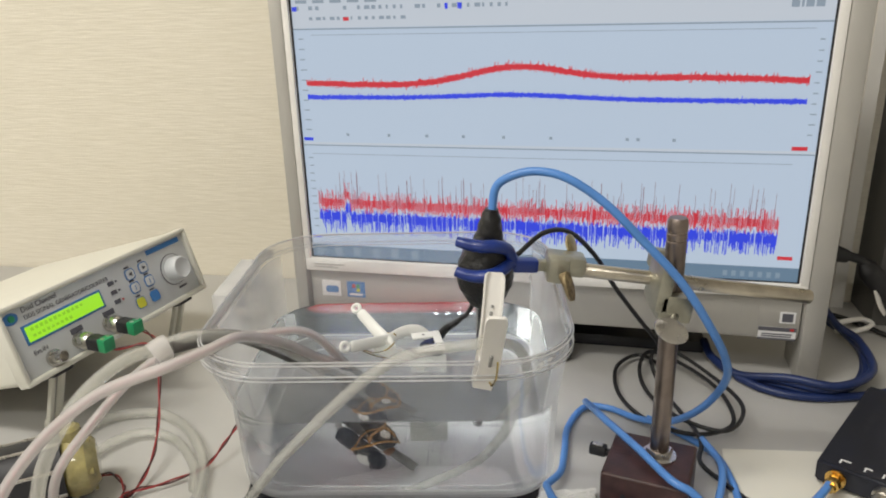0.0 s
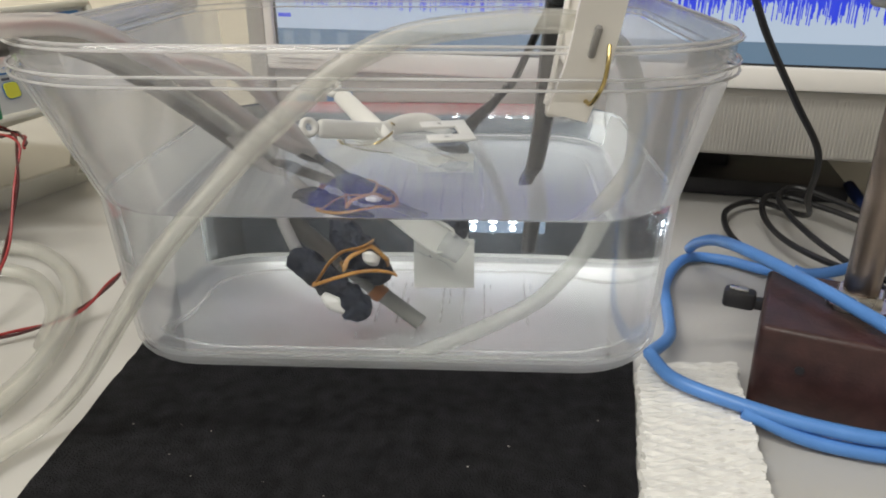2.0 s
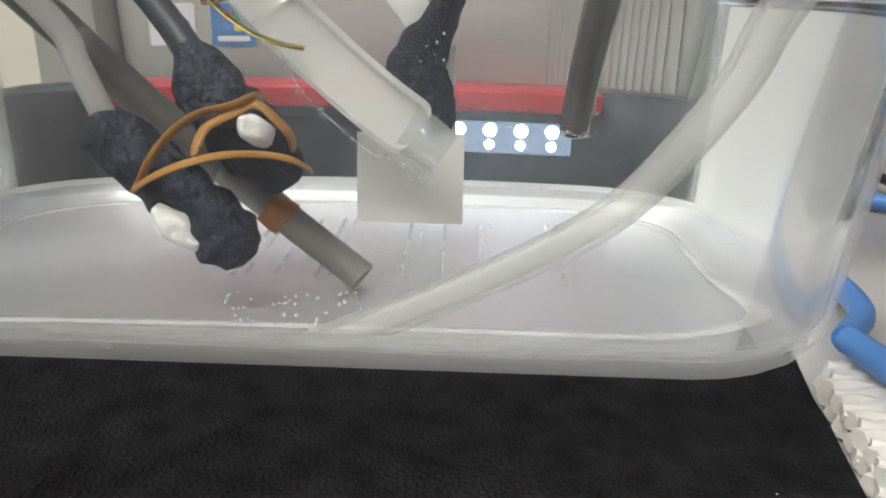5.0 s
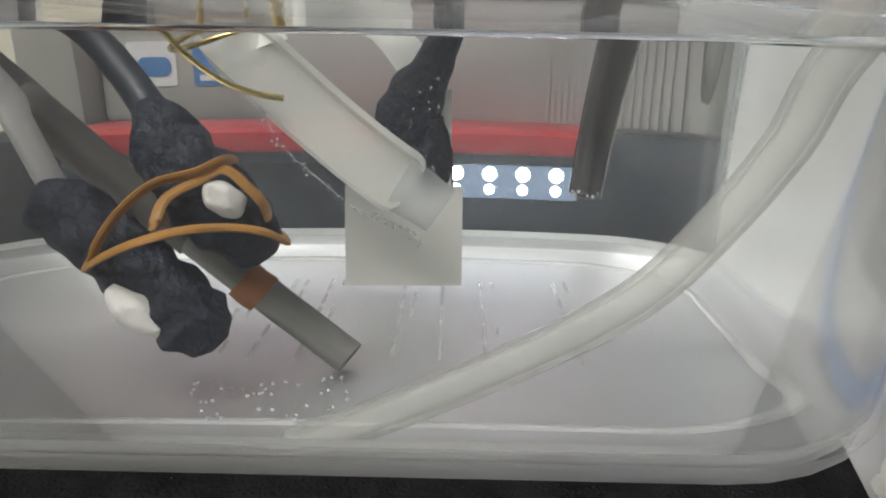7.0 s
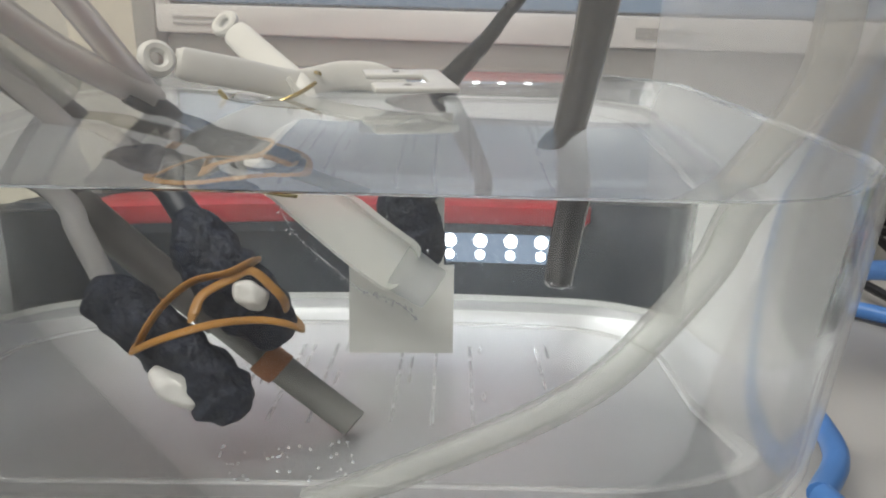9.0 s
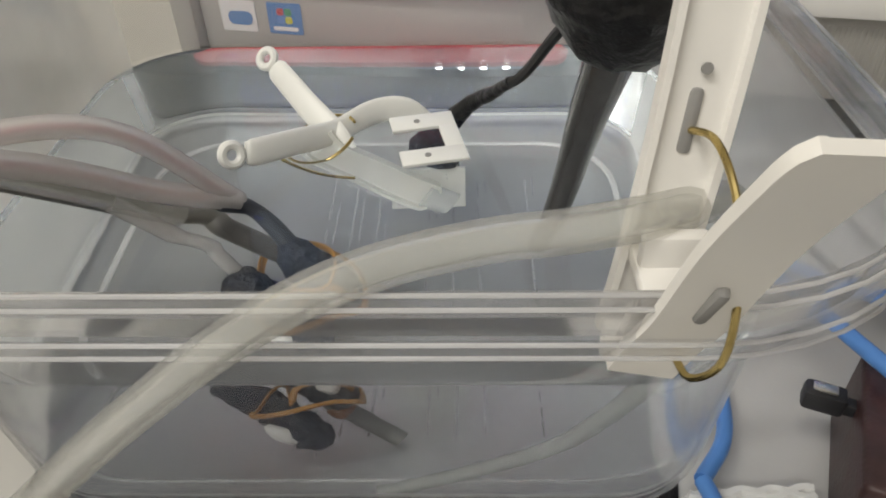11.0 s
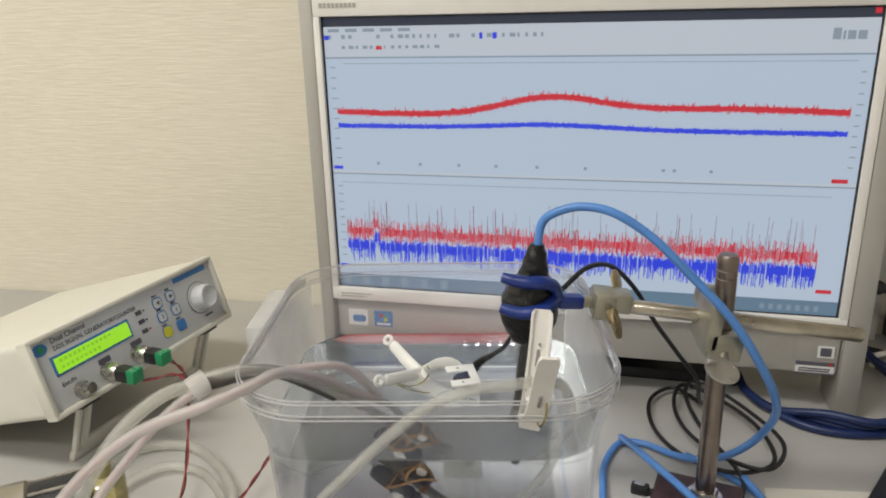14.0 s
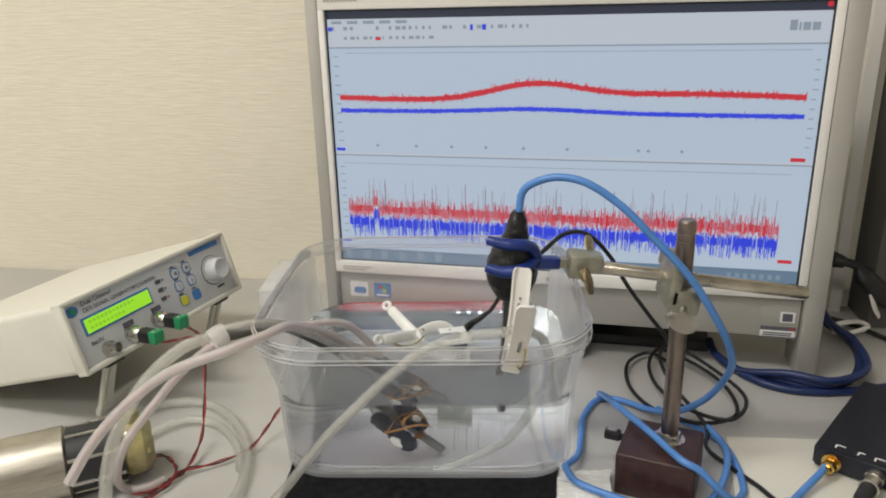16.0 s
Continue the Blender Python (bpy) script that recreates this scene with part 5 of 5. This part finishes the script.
part("cable", sweep([(0.0425, 0.5355, 0.0920), (0.0476, 0.527, 0.1), (0.0557, 0.505, 0.125)] + [(0.0640, 0.4850, 0.1450), (0.0760, 0.4700, 0.1630)] + [(0.0815, 0.466, 0.1697), (0.0986, 0.48, 0.1783), (0.1179, 0.5, 0.1713), (0.1393, 0.52, 0.1464), (0.1558, 0.53, 0.1188), (0.178, 0.54, 0.0872), (0.1973, 0.55, 0.0602)] + [(0.2080, 0.575, 0.030), (0.2200, 0.600, 0.010), (0.2050, 0.635, 0.006), (0.1800, 0.615, 0.006), (0.1720, 0.570, 0.006), (0.1850, 0.530, 0.006), (0.2150, 0.505, 0.008), (0.2480, 0.515, 0.010), (0.2520, 0.560, 0.012), (0.2350, 0.605, 0.012), (0.2120, 0.630, 0.012), (0.1960, 0.600, 0.011), (0.1950, 0.560, 0.010), (0.2100, 0.520, 0.012), (0.2380, 0.500, 0.014), (0.2600, 0.530, 0.016), (0.2500, 0.580, 0.016), (0.2250, 0.625, 0.018), (0.2080, 0.610, 0.016), (0.2060, 0.560, 0.014), (0.2180, 0.500, 0.010)] + [(0.2115, 0.474, 0.006), (0.221, 0.454, 0.004), (0.2334, 0.4306, 0.004), (0.249, 0.4022, 0.004)] + [(0.2950, 0.380, 0.006), (0.3060, 0.395, 0.010)], 0.0017, 8, 6), BLACKC, p2, "thin black cable coiled on the table", world_coords=True)

# ---- cables on the table ----


def loose_cable(pts, r, mat, label, per=7):
    ob = thing("cable", pts[0], label=label, category="cable")
    part("jacket", sweep(pts, r, 10, per), mat, ob, world_coords=True)
    return ob


loose_cable([(0.1420, 0.5510, 0.0090), (0.1390, 0.5300, 0.0210), (0.1385, 0.5020, 0.0340), (0.1440, 0.4760, 0.0395), (0.1590, 0.4420, 0.0395), (0.1720, 0.4110, 0.0385), (0.1835, 0.4035, 0.0345), (0.1960, 0.4000, 0.0220), (0.2080, 0.4035, 0.0110), (0.2180, 0.4160, 0.0045), (0.2240, 0.4280, 0.0034), (0.2280, 0.4550, 0.0034), (0.2260, 0.4850, 0.0034), (0.2120, 0.5080, 0.0034), (0.1850, 0.5250, 0.0100)], 0.0026, BLUE, "sky blue cable lying across the iron base")
loose_cable([(0.2190, 0.4960, 0.0100), (0.2230, 0.4650, 0.0100), (0.2120, 0.4330, 0.0100), (0.1950, 0.4070, 0.0095), (0.1720, 0.3950, 0.0090), (0.1460, 0.4010, 0.0090), (0.1210, 0.4120, 0.0105), (0.1040, 0.4250, 0.0110), (0.0990, 0.4430, 0.0105)], 0.0026, BLUE, "sky blue cable looped round the iron base")
loose_cable([(0.1238, 0.4088, 0.009), (0.1441, 0.4002, 0.004), (0.1707, 0.3932, 0.0035), (0.1991, 0.3946, 0.0035), (0.224, 0.401, 0.0035), (0.2489, 0.4124, 0.0035)] + [(0.247, 0.4071, 0.004), (0.2641, 0.4217, 0.007), (0.278, 0.4324, 0.011), (0.2858, 0.4404, 0.012)], 0.0026, BLUE, "sky blue cable plugged into the black scope module")
for k in range(3):
    d = 0.006 * k
    loose_cable([(0.2666, 0.6505, 0.012), (0.2666, 0.6264, 0.008), (0.2796, 0.5979, 0.006)] + [(0.300 + d, 0.585 - d, 0.006 + 0.005 * k), (0.335 + d, 0.566 - d * 0.6, 0.006 + 0.005 * k), (0.372 + d, 0.580, 0.006 + 0.006 * k), (0.398, 0.620 + d, 0.007 + 0.006 * k), (0.405 - d, 0.660, 0.008 + 0.006 * k), (0.398, 0.700, 0.010 + 0.005 * k)], 0.0036, NAVY, "dark navy cable in a thick loop behind the monitor foot")
loose_cable([(0.2796, 0.5973, 0.004), (0.2931, 0.5779, 0.004), (0.3131, 0.5655, 0.004), (0.3406, 0.5613, 0.004), (0.3765, 0.565, 0.004), (0.4158, 0.5747, 0.004)], 0.0036, NAVY, "dark navy cable running along the table")
loose_cable([(0.4087, 0.7269, 0.004), (0.4287, 0.7058, 0.004), (0.4482, 0.667, 0.004), (0.4634, 0.6234, 0.004)], 0.0024, BLACKC, "thin black cable behind the monitor")
loose_cable([(0.3972, 0.6776, 0.012), (0.4089, 0.6796, 0.016), (0.4344, 0.6953, 0.01), (0.441, 0.6898, 0.006), (0.4146, 0.6766, 0.006), (0.3973, 0.671, 0.01)], 0.0026, WHITEP, "white cable bunched behind the monitor")

# plug hanging by the monitor
plug = thing("power_plug", (0.425, 0.7, 0.0679), label="black moulded plugs joined in mid-air by the monitor", category="plug")
part("socket", sweep([(0.398, 0.7, 0.0787), (0.411, 0.7, 0.0748)], lambda t: 0.0085 - 0.002 * t, 12, 4), DARKP, plug, world_coords=True)
part("neck", sweep([(0.4097, 0.7, 0.0755), (0.4215, 0.7, 0.0723), (0.4315, 0.7, 0.066)], 0.0045, 12, 5), DARKP, plug, world_coords=True)
part("body", sweep([(0.4266, 0.7, 0.0685), (0.435, 0.7, 0.0585), (0.4485, 0.7, 0.0447), (0.4681, 0.7, 0.03)], lambda t: float(np.interp(t, (0, 0.25, 0.8, 1), (0.005, 0.0125, 0.013, 0.010))), 14, 5, flat=0.7), DARKP, plug, world_coords=True)
part("cord", sweep([(0.465, 0.7, 0.0313), (0.4881, 0.69, 0.0151), (0.5104, 0.66, -0.0181)], 0.0035, 10, 6), BLACKC, plug, world_coords=True)
part("tag", sweep([(0.4419, 0.695, 0.0417), (0.445, 0.69, 0.0281), (0.451, 0.69, 0.0186)], lambda t: 0.007 - 0.003 * t, 10, 4, flat=0.3), WHITEP, plug, "white paper tag", world_coords=True)

# ---- the scope module ----


def module():
    ang = math.degrees(math.atan2(0.554 - 0.459, 0.364 - 0.282)) - 90
    ob = thing("oscilloscope_module", m=pose(0.2840, 0.4570, 0, 0, 0, ang), label="black flat oscilloscope module with gold and steel sockets", category="instrument")
    case = bmesh.new()
    bmesh.ops.create_cube(case, size=1, matrix=Matrix.Translation((0.070, 0.064, 0.0115)) @ Matrix.Diagonal((0.140, 0.128, 0.017, 1)))
    bmesh.ops.bevel(case, geom=list(case.edges), offset=0.0018, segments=3, affect="EDGES")
    part("case", case, NAVYBLK, ob)
    for x in (0.012, 0.128):
        for y in (0.012, 0.116):
            part("foot", lathe([(0.005, 0), (0.005, 0.0032)], Matrix.Translation((x, y, 0)), 14), DARKP, ob)
    part("printed_mark", merged(*[box(0.0052, 0.0085, 0.0003, (0.050 + 0.0085 * k, 0.060, 0.0201)) for k in range(4)]), LABELW, ob)
    for x, w in ((0.016, 0.006), (0.030, 0.004), (0.042, 0.006)):
        part("socket_mark", box(w, 0.0012, 0.0003, (x, 0.0095, 0.0201)), LABELW, ob)
        part("socket_mark", box(0.0012, 0.005, 0.0003, (x - w / 2, 0.0075, 0.0201)), LABELW, ob)
    g = part("gold_socket", lathe([(0.0060, 0), (0.0060, 0.004), (0.0042, 0.0042), (0.0042, 0.007), (0.0052, 0.0072), (0.0052, 0.012), (0.0036, 0.0125), (0.0036, 0.016)], pose(0.0135, 0.0005, 0.0110, 90), 6), GOLD, ob, "gold threaded socket")
    part("ring", lathe([(0.0066, 0.0015), (0.0066, 0.0032)], pose(0.0135, 0.0005, 0.0110, 90), 24), GOLD, g)
    s = part("steel_socket", lathe([(0.0065, 0), (0.0065, 0.005), (0.0050, 0.0052), (0.0050, 0.010), (0.0068, 0.0102), (0.0068, 0.018), (0.0055, 0.0185)], pose(0.0420, 0.0005, 0.0110, 90), 22), STEEL, ob, "nickel bayonet socket with plug")
    part("boot", lathe([(0.0056, 0.018), (0.0056, 0.034), (0.0040, 0.038)], pose(0.0420, 0.0005, 0.0110, 90), 18), DARKP, s)
    return ob


NAVYBLK = material("blue_black_enamel", (0.010, 0.012, 0.022), 0.42, vary=0.25, scale=60, bump=0.08, bump_scale=1500)
module()

# ---- paper and foam net ----
sheet = bmesh.new()
sv = [[sheet.verts.new((0.2050 + 0.175 * i / 12 + 0.03 * j / 10, 0.375 + 0.122 * j / 10 - 0.012 * i / 12, 0.0008 + 0.0006 * abs(noise.noise(Vector((i * 0.4, j * 0.5, 3)))))) for i in range(13)] for j in range(11)]
for j in range(10):
    for i in range(12):
        sheet.faces.new((sv[j][i], sv[j][i + 1], sv[j + 1][i + 1], sv[j + 1][i]))
low = bmesh.ops.extrude_face_region(sheet, geom=list(sheet.faces))
for v in low["geom"]:
    if isinstance(v, bmesh.types.BMVert):
        v.co.z -= 0.0004
bmesh.ops.recalc_face_normals(sheet, faces=list(sheet.faces))
tagged(part("paper_sheet", sheet, PAPER), "blank cream paper sheet lying on the table", "paper")


def foam_net():
    ob = thing("foam_net", (0.105, 0.404, 0), label="flattened white foam fruit net folded on the table", category="foam net")
    strands = []
    n = 34
    for layer in (0, 1):
        for k in range(n):
            pts = []
            for i in range(29):
                u = i / 28
                v = (k + (0.5 * math.sin(u * math.pi * 8) * (0.52 if (k + layer) % 2 else -0.52))) / (n - 1)
                x = 0.0822 + 0.0125 * v + 0.0375 * u + (0.0016 * noise.noise(Vector((k * 0.9 + 0.3, 1.4, layer + 0.5))) * (abs(u - 0.5) * 2) ** 6)
                y = 0.3650 + 0.0760 * v + 0.0020 * u
                pts.append((x, y, 0.0022 + 0.0032 * layer + 0.0009 * noise.noise(Vector((u * 5, k * 0.7, layer)))))
            strands.append(sweep(pts, 0.0018, 6, straight=True))
    part("netting", merged(*strands), FOAM, ob, world_coords=True)
    return ob


foam_net()

# ---- the pump at the side ----


def pump():
    a, b = Vector((-0.365, 0.375, 0.0262)), Vector((-0.262, 0.428, 0.0262))
    ob = thing("pump", (-0.30, 0.405, 0), label="steel-cased pump motor with a yellowed clear head", category="pump")
    ln = (b - a).length
    part("motor", lathe([(0.020, 0), (0.0262, 0.003), (0.0262, ln - 0.002), (0.0235, ln)], along(a, b), 36), STEELM, ob, "brushed steel motor can", world_coords=True)
    d = (b - a).normalized()
    c2 = b + d * 0.036
    part("collar", lathe([(0.0235, 0), (0.0235, 0.036)], along(b, c2), 30), DARKP, ob, "black plastic collar", world_coords=True)
    for k in range(8):
        an = 2 * math.pi * k / 8 + 0.3
        part("tie_bolt", lathe([(0.0013, 0), (0.0013, 0.036)], along(b, c2) @ Matrix.Translation((0.0238 * math.cos(an), 0.0238 * math.sin(an), 0)), 8), STEEL, ob, world_coords=True)
    part("label", box(0.016, 0.012, 0.0006, m=along(b + d * 0.014, c2) @ pose(0.0, -0.0237, 0, 90, 0, 90), bevel=0), LABELW, ob, world_coords=True)
    head = part("head", merged(lathe([(0.021, 0), (0.0235, 0.004), (0.0225, 0.014), (0.0150, 0.021)], along(c2, c2 + d), 10), lathe([(0.007, 0), (0.007, 0.020), (0.0045, 0.022)], along(c2 + d * 0.008 + Vector((0, 0, 0.01)), c2 + d * 0.008 + Vector((0.0, -0.004, 0.06))), 14)), AMBER, ob, "yellowed clear pump head", world_coords=True)
    for k in range(5):
        an = 2 * math.pi * k / 5 + 0.5
        part("bolt", lathe([(0.0030, 0), (0.0030, 0.0035)], along(c2, c2 + d) @ Matrix.Translation((0.0175 * math.cos(an), 0.0175 * math.sin(an), 0.0145)), 6), AMBER, head, world_coords=True)
    for k in range(6):
        an = 0.4 + k
        part("vent", lathe([(0.0012, 0), (0.0012, 0.0006)], along(a, b) @ Matrix.Translation((0, 0, 0.02 + 0.013 * k)) @ pose(0, 0, 0, 0, 0, -60 + 40 * (k % 3)) @ pose(0, -0.0260, 0, 90), 8), DARKP, ob, world_coords=True)
    return ob


STEELM = material("brushed_motor_can", (0.46, 0.43, 0.37), 0.4, metal=1.0, vary=0.15, scale=50, bump=0.05, bump_scale=300, stretch=(1, 1, 8))
pump()

# ---- air bubbles on the things under water ----
rb = random.Random(11)
bub = bmesh.new()
edge = [(-0.0142, 0.531, 0.0545), (-0.0101, 0.531, 0.0455), (-0.0019, 0.531, 0.0374), (0.0066, 0.531, 0.0305), (0.0154, 0.531, 0.0273), (0.0206, 0.531, 0.0228)]
spots = [Vector(q) for q in smooth_path(edge, 12)]
spots += [q + Vector((rb.uniform(-0.001, 0.001), -0.0006, rb.uniform(-0.001, 0.001))) for q in spots]
tipc = Vector((0.0533, 0.4985, 0.0404))
spots += [tipc + Vector((0.0036 * math.cos(a), -0.0030 * abs(math.sin(a)) - 0.0004, 0.0012 * rb.random())) for a in [radians(180 + 15 * k) for k in range(13)]]
pc = Vector((0.02, 0.5425, 0.0495))
spots += [pc + Vector((rb.uniform(-0.008, 0.008), rb.uniform(-0.001, 0.001), rb.uniform(-0.016, 0.016))) for k in range(26)]
fc = Vector((-0.0035, 0.47, 0.0041))
spots += [Vector((fc.x + rb.uniform(-0.016, 0.014), 0.462 + rb.uniform(-0.008, 0.02), 0.0068)) for k in range(46)]
for q in spots:
    bmesh.ops.create_icosphere(bub, subdivisions=1, radius=rb.uniform(0.00016, 0.00042), matrix=Matrix.Translation(q))
tagged(part("air_bubbles", bub, BUBBLE), "tiny silvery air bubbles clinging under water", "bubbles", kind="stuff")

# ---- lint on the felt ----
rl = random.Random(21)
lint = bmesh.new()
for k in range(22):
    q = Vector((rl.uniform(-0.10, 0.09), rl.uniform(0.30, 0.425), 0.0021))
    bmesh.ops.create_icosphere(lint, subdivisions=1, radius=rl.uniform(0.0001, 0.0002), matrix=Matrix.Translation(q) @ Matrix.Diagonal((rl.uniform(0.8, 2.5), 1, 0.6, 1)))
tagged(part("lint", lint, PAPER), "tiny pale lint specks on the black felt", "lint", kind="stuff")
